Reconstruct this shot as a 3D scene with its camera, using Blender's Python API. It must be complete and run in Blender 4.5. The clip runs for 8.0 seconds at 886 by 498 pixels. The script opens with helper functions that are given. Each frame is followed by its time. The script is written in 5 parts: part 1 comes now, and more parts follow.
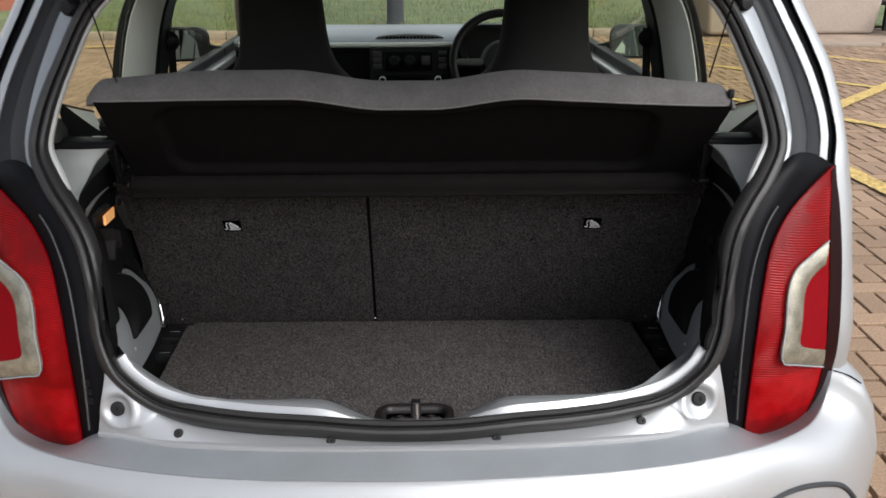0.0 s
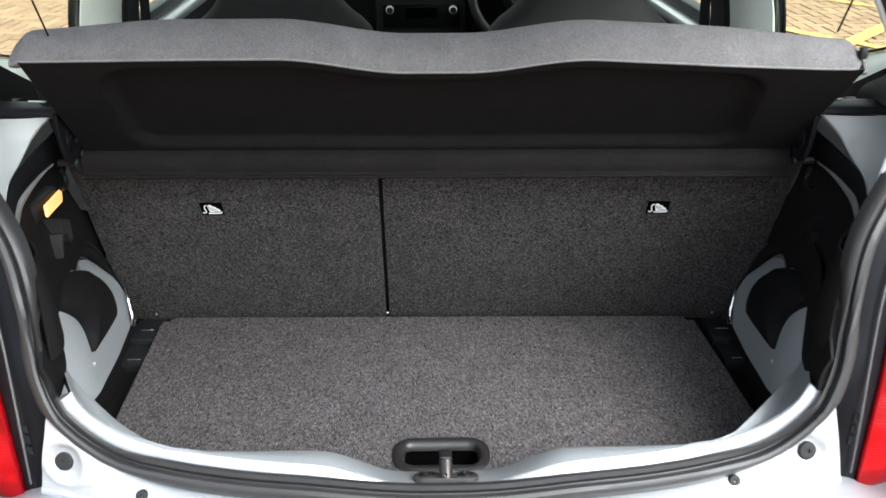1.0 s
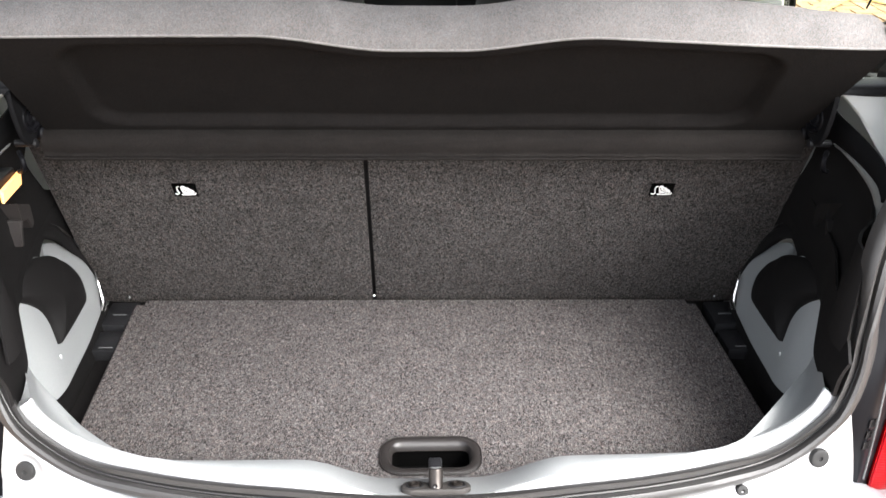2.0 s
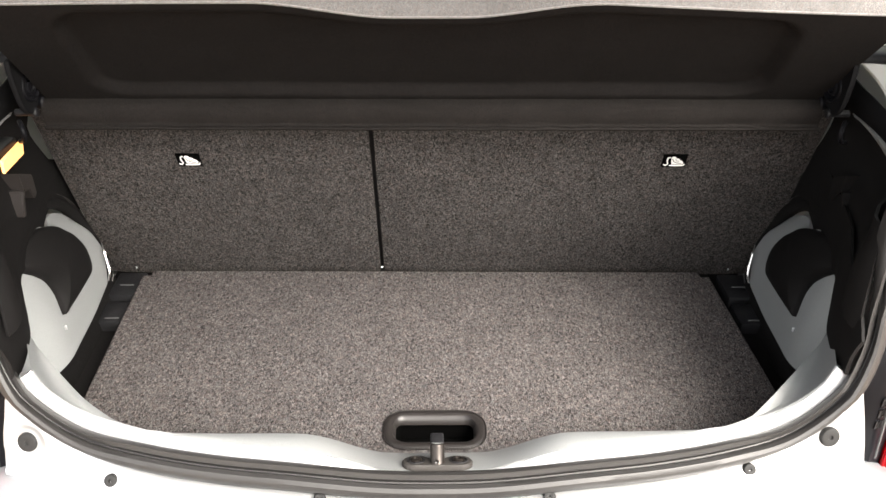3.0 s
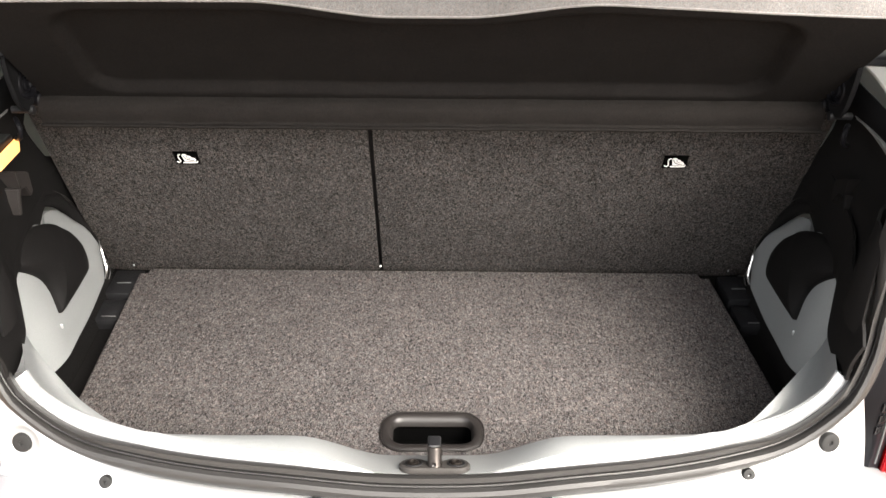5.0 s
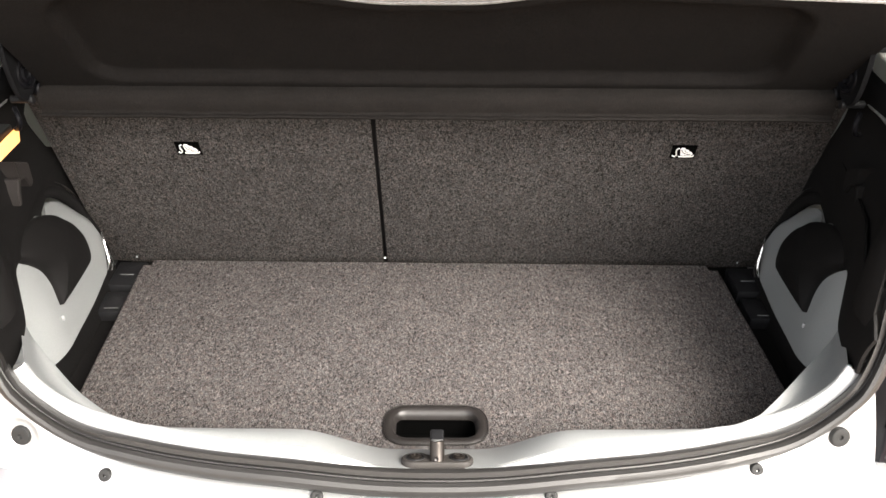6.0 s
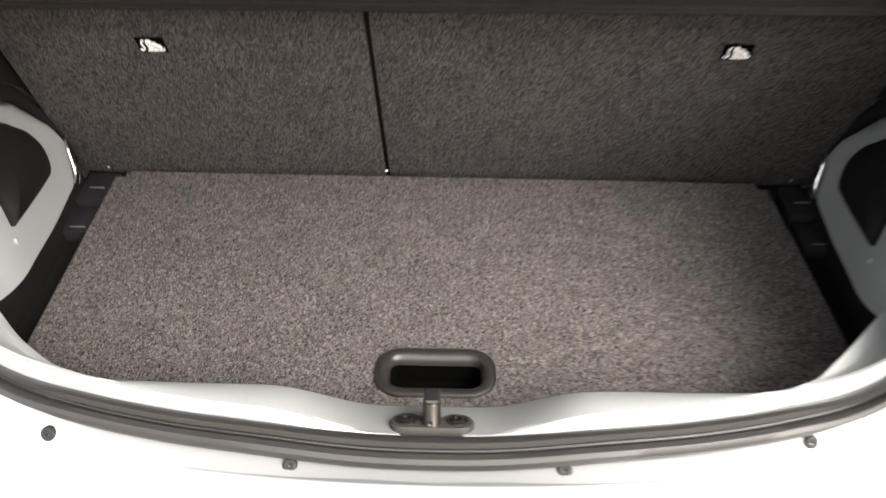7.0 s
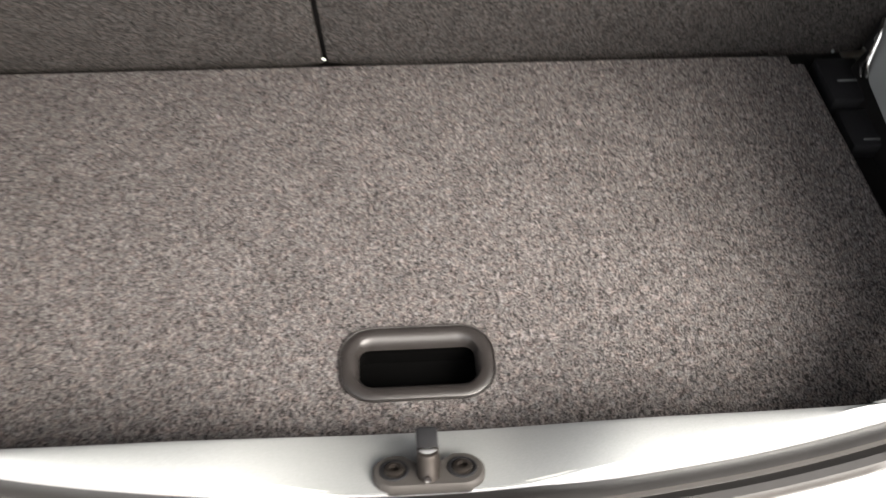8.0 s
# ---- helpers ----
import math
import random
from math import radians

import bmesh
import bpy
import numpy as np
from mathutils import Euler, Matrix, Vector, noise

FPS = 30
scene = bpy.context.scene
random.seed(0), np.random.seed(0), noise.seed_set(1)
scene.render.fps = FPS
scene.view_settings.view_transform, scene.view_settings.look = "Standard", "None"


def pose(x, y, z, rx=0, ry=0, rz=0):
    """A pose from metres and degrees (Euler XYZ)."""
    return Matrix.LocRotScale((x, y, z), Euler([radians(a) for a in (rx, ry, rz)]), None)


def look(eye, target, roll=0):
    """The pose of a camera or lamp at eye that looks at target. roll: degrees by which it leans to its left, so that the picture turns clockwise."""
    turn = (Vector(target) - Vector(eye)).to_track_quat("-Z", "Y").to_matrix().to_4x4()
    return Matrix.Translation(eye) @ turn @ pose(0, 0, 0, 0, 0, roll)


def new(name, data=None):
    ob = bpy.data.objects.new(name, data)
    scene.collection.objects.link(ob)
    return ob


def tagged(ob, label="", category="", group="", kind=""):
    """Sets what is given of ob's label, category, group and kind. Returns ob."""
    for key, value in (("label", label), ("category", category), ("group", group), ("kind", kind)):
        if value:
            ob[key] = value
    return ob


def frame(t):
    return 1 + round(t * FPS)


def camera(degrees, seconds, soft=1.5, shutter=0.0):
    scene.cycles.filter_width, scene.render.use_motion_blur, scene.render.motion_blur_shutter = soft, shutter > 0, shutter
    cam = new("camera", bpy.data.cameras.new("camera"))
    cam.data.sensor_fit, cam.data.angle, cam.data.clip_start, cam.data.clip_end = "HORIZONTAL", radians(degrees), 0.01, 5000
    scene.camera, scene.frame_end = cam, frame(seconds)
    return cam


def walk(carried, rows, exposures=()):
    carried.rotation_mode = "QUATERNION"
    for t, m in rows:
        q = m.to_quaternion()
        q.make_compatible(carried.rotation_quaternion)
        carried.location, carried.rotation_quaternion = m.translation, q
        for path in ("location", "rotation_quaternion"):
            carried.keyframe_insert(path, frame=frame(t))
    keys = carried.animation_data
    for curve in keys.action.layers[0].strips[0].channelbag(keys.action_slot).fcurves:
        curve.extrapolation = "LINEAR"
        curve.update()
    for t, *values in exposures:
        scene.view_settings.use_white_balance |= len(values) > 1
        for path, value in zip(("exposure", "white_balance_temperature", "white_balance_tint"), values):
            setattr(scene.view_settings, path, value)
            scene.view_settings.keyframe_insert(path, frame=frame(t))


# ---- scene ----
cam = camera(54.2, 8.0, shutter=0.5)
PATH = [
    (0, (0.063, -1.277, 1.465), (0.064, 0.6, 0.775), -0.4),
    (0.3, (0.061, -1.166, 1.464), (0.057, 0.693, 0.726), -0.1),
    (0.5, (0.059, -1.091, 1.458), (0.037, 0.75, 0.677), -0.3),
    (1, (0.014, -0.909, 1.453), (0.013, 0.898, 0.595), -0.2),
    (1.5, (0.001, -0.831, 1.461), (0.029, 0.948, 0.548), 0.3),
    (1.7, (0.004, -0.818, 1.465), (0.037, 0.951, 0.533), 0.4),
    (3, (0.034, -0.782, 1.459), (0.012, 0.935, 0.433), -0.2),
    (3.5, (0.035, -0.779, 1.46), (0.018, 0.938, 0.433), -0.2),
    (4, (0.033, -0.775, 1.46), (0.021, 0.939, 0.428), -0.1),
    (4.5, (0.034, -0.772, 1.463), (0.02, 0.94, 0.428), 0.1),
    (6, (0.043, -0.757, 1.452), (0.0, 0.944, 0.401), -0.2),
    (6.5, (0.073, -0.712, 1.436), (0.007, 0.95, 0.326), -0.6),
    (6.8, (0.089, -0.659, 1.412), (-0.004, 0.950, 0.228), -0.8),
    (7, (0.069, -0.582, 1.387), (-0.035, 0.969, 0.129), -1.0),
    (7.2, (0.032, -0.481, 1.351), (-0.057, 1.011, 0.022), -1.0),
    (7.5, (-0.003, -0.367, 1.336), (-0.034, 1.012, -0.113), -0.2),
    (7.7, (-0.008, -0.341, 1.336), (0.013, 0.980, -0.165), 0.5),
    (8, (0.013, -0.275, 1.325), (0.072, 0.932, -0.268), 0.5),
]
EXPOSURE = [(0, 0.35, 6200, 10), (0.5, 0.95, 6050, 8), (1.0, 1.8, 5900, 6), (1.5, 2.48, 6150, 10), (1.7, 2.56, 6200, 10), (3.0, 2.45, 6900, 10), (6.0, 2.45, 6900, 10),
            (6.8, 2.35, 6900, 10), (7.2, 1.95, 6900, 10), (7.5, 2.3, 6900, 10), (7.7, 2.55, 6900, 10), (8.0, 2.5, 6900, 10)]
walk(cam, [(t, look(eye, target, roll)) for t, eye, target, roll in PATH], EXPOSURE)


# ---------------------------------------------------------------- world, sun, exposure
def build_world():
    w = bpy.data.worlds.new("overcast_sky")
    scene.world = w
    w.use_nodes = True
    nt = w.node_tree
    bg = nt.nodes["Background"]
    sky = nt.nodes.new("ShaderNodeTexSky")
    sky.sky_type, sky.sun_disc = "NISHITA", False
    sky.sun_elevation, sky.sun_rotation = radians(44), radians(SUN_TURN)
    sky.dust_density, sky.air_density = 4.0, 1.0
    hs = nt.nodes.new("ShaderNodeHueSaturation")
    hs.inputs["Saturation"].default_value = 0.25
    nt.links.new(sky.outputs[0], hs.inputs["Color"])
    nt.links.new(hs.outputs[0], bg.inputs["Color"])
    bg.inputs["Strength"].default_value = 0.20


SUN_TURN = 137.5
build_world()
sun = new("sun", bpy.data.lights.new("sun", "SUN"))
sun.data.energy, sun.data.angle, sun.data.color = 1.35, radians(34), (1.0, 0.96, 0.9)
sun.matrix_world = look((2.7, -2.95, 4.5), (0, 0, 0.6))


# ---------------------------------------------------------------- materials
def mat(name, color, rough=0.5, metal=0.0, coat=0.0, spec=0.5, vary=0.0, vscale=8.0, grain=0.0, gscale=400.0, bump=0.0, bscale=600.0, tint=None):
    """A surface with variation at two scales: broad patches (vary) and fine grain, and a fine relief."""
    m = bpy.data.materials.new(name)
    m.use_nodes = True
    nt = m.node_tree
    b = nt.nodes["Principled BSDF"]
    b.inputs["Roughness"].default_value = rough
    b.inputs["Metallic"].default_value = metal
    b.inputs["Coat Weight"].default_value = coat
    b.inputs["Coat Roughness"].default_value = 0.06
    b.inputs["Specular IOR Level"].default_value = spec
    b.inputs["Base Color"].default_value = (*color, 1)
    tc = nt.nodes.new("ShaderNodeTexCoord")
    if vary or grain:
        def noise_node(scale, detail):
            n = nt.nodes.new("ShaderNodeTexNoise")
            n.inputs["Scale"].default_value, n.inputs["Detail"].default_value = scale, detail
            nt.links.new(tc.outputs["Object"], n.inputs["Vector"])
            return n
        base = nt.nodes.new("ShaderNodeMix")
        base.data_type = "RGBA"
        dark = tuple(c * (1 - vary) for c in color)
        lite = tuple(min(1, c * (1 + vary)) for c in (tint or color))
        base.inputs["A"].default_value, base.inputs["B"].default_value = (*dark, 1), (*lite, 1)
        nt.links.new(noise_node(vscale, 5).outputs["Fac"], base.inputs["Factor"])
        out = base.outputs["Result"]
        if grain:
            ramp = nt.nodes.new("ShaderNodeMapRange")
            ramp.inputs["From Min"].default_value, ramp.inputs["From Max"].default_value = 0.3, 0.7
            ramp.inputs["To Min"].default_value, ramp.inputs["To Max"].default_value = 1 - grain, 1 + grain
            nt.links.new(noise_node(gscale, 3).outputs["Fac"], ramp.inputs["Value"])
            mul = nt.nodes.new("ShaderNodeMix")
            mul.data_type, mul.blend_type = "RGBA", "MULTIPLY"
            mul.inputs["Factor"].default_value = 1
            nt.links.new(out, mul.inputs["A"])
            nt.links.new(ramp.outputs["Result"], mul.inputs["B"])
            out = mul.outputs["Result"]
        nt.links.new(out, b.inputs["Base Color"])
    if bump:
        n = nt.nodes.new("ShaderNodeTexNoise")
        n.inputs["Scale"].default_value, n.inputs["Detail"].default_value = bscale, 3
        nt.links.new(tc.outputs["Object"], n.inputs["Vector"])
        bp = nt.nodes.new("ShaderNodeBump")
        bp.inputs["Strength"].default_value, bp.inputs["Distance"].default_value = bump, 0.001
        nt.links.new(n.outputs["Fac"], bp.inputs["Height"])
        nt.links.new(bp.outputs["Normal"], b.inputs["Normal"])
    return m


def carpet(name, dark, lite, scale, flecks=0.5, lo=0.40, hi=0.63):
    """Needle felt: tangled grey fibres, pale flecks, soft relief and broad, faint wear."""
    m = bpy.data.materials.new(name)
    m.use_nodes = True
    nt = m.node_tree
    b = nt.nodes["Principled BSDF"]
    b.inputs["Roughness"].default_value, b.inputs["Specular IOR Level"].default_value = 0.95, 0.06
    tc = nt.nodes.new("ShaderNodeTexCoord")

    def nz(s, detail, dist=0.0):
        n = nt.nodes.new("ShaderNodeTexNoise")
        n.inputs["Scale"].default_value, n.inputs["Detail"].default_value, n.inputs["Distortion"].default_value = s, detail, dist
        nt.links.new(tc.outputs["Object"], n.inputs["Vector"])
        return n
    mp = nt.nodes.new("ShaderNodeMapping")
    mp.inputs["Scale"].default_value = (1.12, 0.56, 0.76)
    nt.links.new(tc.outputs["Object"], mp.inputs["Vector"])
    fine = nz(scale, 3.6, 1.7)
    nt.links.new(mp.outputs["Vector"], fine.inputs["Vector"])
    ramp = nt.nodes.new("ShaderNodeValToRGB")
    ramp.color_ramp.elements[0].position, ramp.color_ramp.elements[0].color = lo, (*dark, 1)
    ramp.color_ramp.elements[1].position, ramp.color_ramp.elements[1].color = hi, (*lite, 1)
    fibre = nz(scale * 2.6, 2, 0.8)
    both = nt.nodes.new("ShaderNodeMath")
    both.operation = "MULTIPLY_ADD"
    nt.links.new(fibre.outputs["Fac"], both.inputs[0])
    both.inputs[1].default_value = 0.36
    lower = nt.nodes.new("ShaderNodeMath")
    lower.operation = "SUBTRACT"
    lower.inputs[1].default_value = 0.18
    nt.links.new(fine.outputs["Fac"], lower.inputs[0])
    nt.links.new(lower.outputs[0], both.inputs[2])
    nt.links.new(both.outputs[0], ramp.inputs["Fac"])
    warm = nz(scale * 0.45, 2)
    mixc = nt.nodes.new("ShaderNodeMix")
    mixc.data_type, mixc.blend_type = "RGBA", "MULTIPLY"
    mixc.inputs["B"].default_value = (1.10, 0.98, 0.94, 1)
    wr = nt.nodes.new("ShaderNodeMapRange")
    wr.inputs["From Min"].default_value, wr.inputs["From Max"].default_value = 0.45, 0.75
    nt.links.new(warm.outputs["Fac"], wr.inputs["Value"])
    nt.links.new(wr.outputs["Result"], mixc.inputs["Factor"])
    nt.links.new(ramp.outputs["Color"], mixc.inputs["A"])
    cool = nz(scale * 0.6, 2, 0.5)
    cr = nt.nodes.new("ShaderNodeMapRange")
    cr.inputs["From Min"].default_value, cr.inputs["From Max"].default_value = 0.5, 0.72
    nt.links.new(cool.outputs["Fac"], cr.inputs["Value"])
    mixd = nt.nodes.new("ShaderNodeMix")
    mixd.data_type, mixd.blend_type = "RGBA", "MULTIPLY"
    mixd.inputs["B"].default_value = (0.94, 1.0, 1.04, 1)
    nt.links.new(cr.outputs["Result"], mixd.inputs["Factor"])
    nt.links.new(mixc.outputs["Result"], mixd.inputs["A"])
    broad = nz(24, 5)
    br = nt.nodes.new("ShaderNodeMapRange")
    br.inputs["From Min"].default_value, br.inputs["From Max"].default_value = 0.3, 0.7
    br.inputs["To Min"].default_value, br.inputs["To Max"].default_value = 0.90, 1.10
    nt.links.new(broad.outputs["Fac"], br.inputs["Value"])
    mul = nt.nodes.new("ShaderNodeMix")
    mul.data_type, mul.blend_type = "RGBA", "MULTIPLY"
    mul.inputs["Factor"].default_value = 1
    nt.links.new(mixd.outputs["Result"], mul.inputs["A"])
    nt.links.new(br.outputs["Result"], mul.inputs["B"])
    nt.links.new(mul.outputs["Result"], b.inputs["Base Color"])
    bp = nt.nodes.new("ShaderNodeBump")
    bp.inputs["Strength"].default_value, bp.inputs["Distance"].default_value = flecks, 0.002
    nt.links.new(fine.outputs["Fac"], bp.inputs["Height"])
    nt.links.new(bp.outputs["Normal"], b.inputs["Normal"])
    return m


def glass(name, tint):
    """Thin window glass: mostly clear, with a mirror-like sheen at a flat angle."""
    m = bpy.data.materials.new(name)
    m.use_nodes = True
    nt = m.node_tree
    nt.nodes.clear()
    out = nt.nodes.new("ShaderNodeOutputMaterial")
    mix = nt.nodes.new("ShaderNodeMixShader")
    tr = nt.nodes.new("ShaderNodeBsdfTransparent")
    tr.inputs["Color"].default_value = (*tint, 1)
    gl = nt.nodes.new("ShaderNodeBsdfGlossy")
    gl.inputs["Roughness"].default_value = 0.02
    lw = nt.nodes.new("ShaderNodeLayerWeight")
    lw.inputs["Blend"].default_value = 0.25
    mr = nt.nodes.new("ShaderNodeMapRange")
    mr.inputs["To Min"].default_value, mr.inputs["To Max"].default_value = 0.025, 0.16
    nt.links.new(lw.outputs["Facing"], mr.inputs["Value"])
    nt.links.new(mr.outputs["Result"], mix.inputs[0])
    nt.links.new(tr.outputs[0], mix.inputs[1])
    nt.links.new(gl.outputs[0], mix.inputs[2])
    nt.links.new(mix.outputs[0], out.inputs["Surface"])
    return m


def ribbed_red(name, color, period):
    """Moulded red lamp plastic with fine horizontal ribs under a clear, glossy skin."""
    m = mat(name, color, rough=0.3, spec=0.12, coat=0.05, vary=0.95, vscale=16)
    nt = m.node_tree
    b = nt.nodes["Principled BSDF"]
    tc = nt.nodes.new("ShaderNodeTexCoord")
    w = nt.nodes.new("ShaderNodeTexWave")
    w.bands_direction = "Z"
    w.inputs["Scale"].default_value, w.inputs["Distortion"].default_value = period, 0.6
    tilt = nt.nodes.new("ShaderNodeMapping")
    tilt.inputs["Rotation"].default_value = (0, radians(-7), 0)
    nt.links.new(tc.outputs["Object"], tilt.inputs["Vector"])
    nt.links.new(tilt.outputs["Vector"], w.inputs["Vector"])
    bp = nt.nodes.new("ShaderNodeBump")
    bp.inputs["Distance"].default_value = 0.002
    patch = nt.nodes.new("ShaderNodeTexNoise")
    patch.inputs["Scale"].default_value, patch.inputs["Detail"].default_value = 16, 2
    nt.links.new(tc.outputs["Object"], patch.inputs["Vector"])
    ps = nt.nodes.new("ShaderNodeMapRange")
    ps.inputs["From Min"].default_value, ps.inputs["From Max"].default_value = 0.42, 0.62
    ps.inputs["To Min"].default_value, ps.inputs["To Max"].default_value = 0.06, 0.65
    nt.links.new(patch.outputs["Fac"], ps.inputs["Value"])
    nt.links.new(ps.outputs["Result"], bp.inputs["Strength"])
    # base red scaled by height: darker rim, full lower band, darker middle and top
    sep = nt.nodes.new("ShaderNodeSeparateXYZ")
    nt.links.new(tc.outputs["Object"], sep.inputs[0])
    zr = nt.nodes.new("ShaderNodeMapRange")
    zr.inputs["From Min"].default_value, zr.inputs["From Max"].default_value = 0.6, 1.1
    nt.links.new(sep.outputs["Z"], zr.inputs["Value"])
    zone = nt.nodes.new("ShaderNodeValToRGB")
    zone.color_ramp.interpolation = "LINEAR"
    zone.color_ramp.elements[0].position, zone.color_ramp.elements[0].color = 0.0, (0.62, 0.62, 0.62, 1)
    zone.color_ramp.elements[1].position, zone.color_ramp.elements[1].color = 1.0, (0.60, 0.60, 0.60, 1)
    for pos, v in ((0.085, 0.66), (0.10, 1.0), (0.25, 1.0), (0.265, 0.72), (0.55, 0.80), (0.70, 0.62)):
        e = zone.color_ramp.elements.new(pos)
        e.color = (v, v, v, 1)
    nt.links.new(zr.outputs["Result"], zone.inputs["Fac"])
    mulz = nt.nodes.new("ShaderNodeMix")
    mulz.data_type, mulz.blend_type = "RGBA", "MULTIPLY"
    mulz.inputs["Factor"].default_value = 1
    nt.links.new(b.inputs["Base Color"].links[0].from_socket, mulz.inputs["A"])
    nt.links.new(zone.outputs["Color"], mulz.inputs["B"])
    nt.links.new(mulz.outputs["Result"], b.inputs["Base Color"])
    nt.links.new(w.outputs["Fac"], bp.inputs["Height"])
    nt.links.new(bp.outputs["Normal"], b.inputs["Normal"])
    return m


M_SILVER = mat("silver_paint", (0.42, 0.425, 0.43), rough=0.40, metal=0.55, coat=0.5, vary=0.05, vscale=3, grain=0.05, gscale=1500)
# silver paint darkened to carry the shade on arches, gussets and sill shoulder
M_ARCH = mat("shade_toned_silver_paint", (0.235, 0.243, 0.245), rough=0.48, metal=0.25, coat=0.15, vary=0.12, vscale=6, grain=0.06, gscale=700)
# silver paint in a darker tone for the bumper top and pillar flange
M_LEDGE = mat("darker_silver_paint", (0.265, 0.28, 0.292), rough=0.42, metal=0.45, coat=0.25, vary=0.14, vscale=14, grain=0.06, gscale=900)
# shaded silver of the drain channel put in as dark grey; also mirror shell
M_CHANNEL = mat("dark_grey_and_channel_shade", (0.036, 0.038, 0.040), rough=0.6, spec=0.2, metal=0.0, vary=0.2, vscale=6)
# darker tone for the channel's outer band, its shade painted in
M_CHANNELDARK = mat("deep_channel_shade", (0.017, 0.018, 0.020), rough=0.65, spec=0.2, vary=0.2, vscale=8)
M_STRIP = mat("matt_black_strip", (0.006, 0.006, 0.0065), rough=0.8, spec=0.04, vary=0.2, vscale=10)
M_BLACK = mat("black_plastic", (0.010, 0.010, 0.011), rough=0.45, spec=0.22, vary=0.2, vscale=10, bump=0.25, bscale=900)
M_GLOSS = mat("gloss_black_plastic", (0.005, 0.005, 0.006), rough=0.36, spec=0.06, coat=0.0, vary=0.3, vscale=12)
M_TRIM = mat("charcoal_trim_plastic", (0.055, 0.057, 0.058), rough=0.55, vary=0.12, vscale=6, bump=0.3, bscale=1100)
M_QUARTER = mat("mid_grey_quarter_plastic", (0.36, 0.37, 0.355), rough=0.55, vary=0.12, vscale=6, bump=0.3, bscale=1100)
M_FLANGE = mat("grey_rest_flange", (0.15, 0.155, 0.152), rough=0.5, vary=0.12, vscale=6, bump=0.3, bscale=1100)
M_DARKTRIM = mat("dark_boot_trim_plastic", (0.0060, 0.0056, 0.0056), rough=0.65, spec=0.10, vary=0.2, vscale=7, bump=0.3, bscale=1000)
M_PALE = mat("pale_grey_trim_plastic", (0.76, 0.79, 0.74), rough=0.6, vary=0.06, vscale=5)
M_EDGE = mat("grey_edge_trim_plastic", (0.47, 0.475, 0.46), rough=0.6, vary=0.12, vscale=9)
M_RUBBER = mat("seal_rubber", (0.0200, 0.0190, 0.0185), rough=0.48, spec=0.4, vary=0.25, vscale=18, bump=0.15, bscale=500)
M_BUFFER = mat("buffer_rubber", (0.010, 0.010, 0.010), rough=0.65, spec=0.3, vary=0.2, vscale=40)
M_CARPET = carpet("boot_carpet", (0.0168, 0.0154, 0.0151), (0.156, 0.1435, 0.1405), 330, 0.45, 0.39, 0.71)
# floor felt again, coloured darker for the shade on the seat back
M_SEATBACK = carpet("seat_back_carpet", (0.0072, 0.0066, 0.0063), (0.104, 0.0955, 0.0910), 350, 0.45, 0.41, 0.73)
M_FELT = carpet("shelf_underside_felt", (0.0036, 0.0033, 0.0032), (0.0112, 0.0102, 0.0098), 700, 0.3)
M_BAND = carpet("shelf_hinge_felt", (0.0050, 0.0045, 0.0042), (0.0160, 0.0143, 0.0134), 900, 0.5)
M_LIP = carpet("shelf_edge_cloth", (0.074, 0.071, 0.070), (0.150, 0.145, 0.142), 900, 0.25)
M_LIPLIGHT = mat("cloth_lip_highlight", (0.17, 0.165, 0.16), rough=0.8, vary=0.4, vscale=60, grain=0.3, gscale=500)
M_BEZEL = mat("soft_black_moulding", (0.0150, 0.0130, 0.0125), rough=0.42, spec=0.45, vary=0.2, vscale=30, bump=0.15, bscale=900)
# deep black for labels and screen; in the finger pocket it paints the shade
M_PIT = mat("deep_black_and_pocket_shade", (0.0018, 0.0018, 0.0018), rough=1.0, spec=0.0, vary=0.2, vscale=30)
M_FABRIC = mat("black_seat_cloth", (0.011, 0.011, 0.012), rough=0.9, vary=0.3, vscale=20, bump=0.4, bscale=900)
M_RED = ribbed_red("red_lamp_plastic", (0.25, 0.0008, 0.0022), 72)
M_RED2 = mat("smooth_red_reflector", (0.17, 0.001, 0.004), rough=0.35, spec=0.08, coat=0.05, vary=0.15, vscale=20)
M_DEEPRED = mat("deep_red_lamp_edge", (0.011, 0.0012, 0.0016), rough=0.4, spec=0.12, coat=0.0, vary=0.2, vscale=20)
M_CLEAR = mat("clear_ribbed_lamp_insert", (0.30, 0.28, 0.22), rough=0.25, metal=0.6, coat=0.4, vary=0.9, vscale=30, grain=0.12, gscale=260, bump=0.4, bscale=260)
M_STEEL = mat("striker_steel", (0.034, 0.029, 0.026), rough=0.32, metal=0.7, spec=0.35, vary=0.35, vscale=60)
M_PLATE = mat("striker_plate_metal", (0.036, 0.033, 0.031), rough=0.6, metal=0.0, spec=0.2, vary=0.2, vscale=50)
M_CHROME = mat("bright_wire", (0.48, 0.47, 0.46), rough=0.25, metal=1.0, vary=0.1, vscale=60)
M_WHITE = mat("white_print", (0.62, 0.61, 0.59), rough=0.6, vary=0.05, vscale=90)
M_GREYDASH = mat("grey_dash_plastic", (0.22, 0.235, 0.24), rough=0.5, vary=0.08, vscale=6, bump=0.2, bscale=700)
M_GLASS = glass("window_glass", (0.86, 0.90, 0.86))
M_SIDEGLASS = glass("tinted_side_glass", (0.84, 0.86, 0.68))
M_MIRROR = mat("mirror_glass", (0.42, 0.47, 0.49), rough=0.02, metal=1.0)
M_TYRE = mat("tyre_rubber", (0.018, 0.018, 0.018), rough=0.8, vary=0.3, vscale=20)
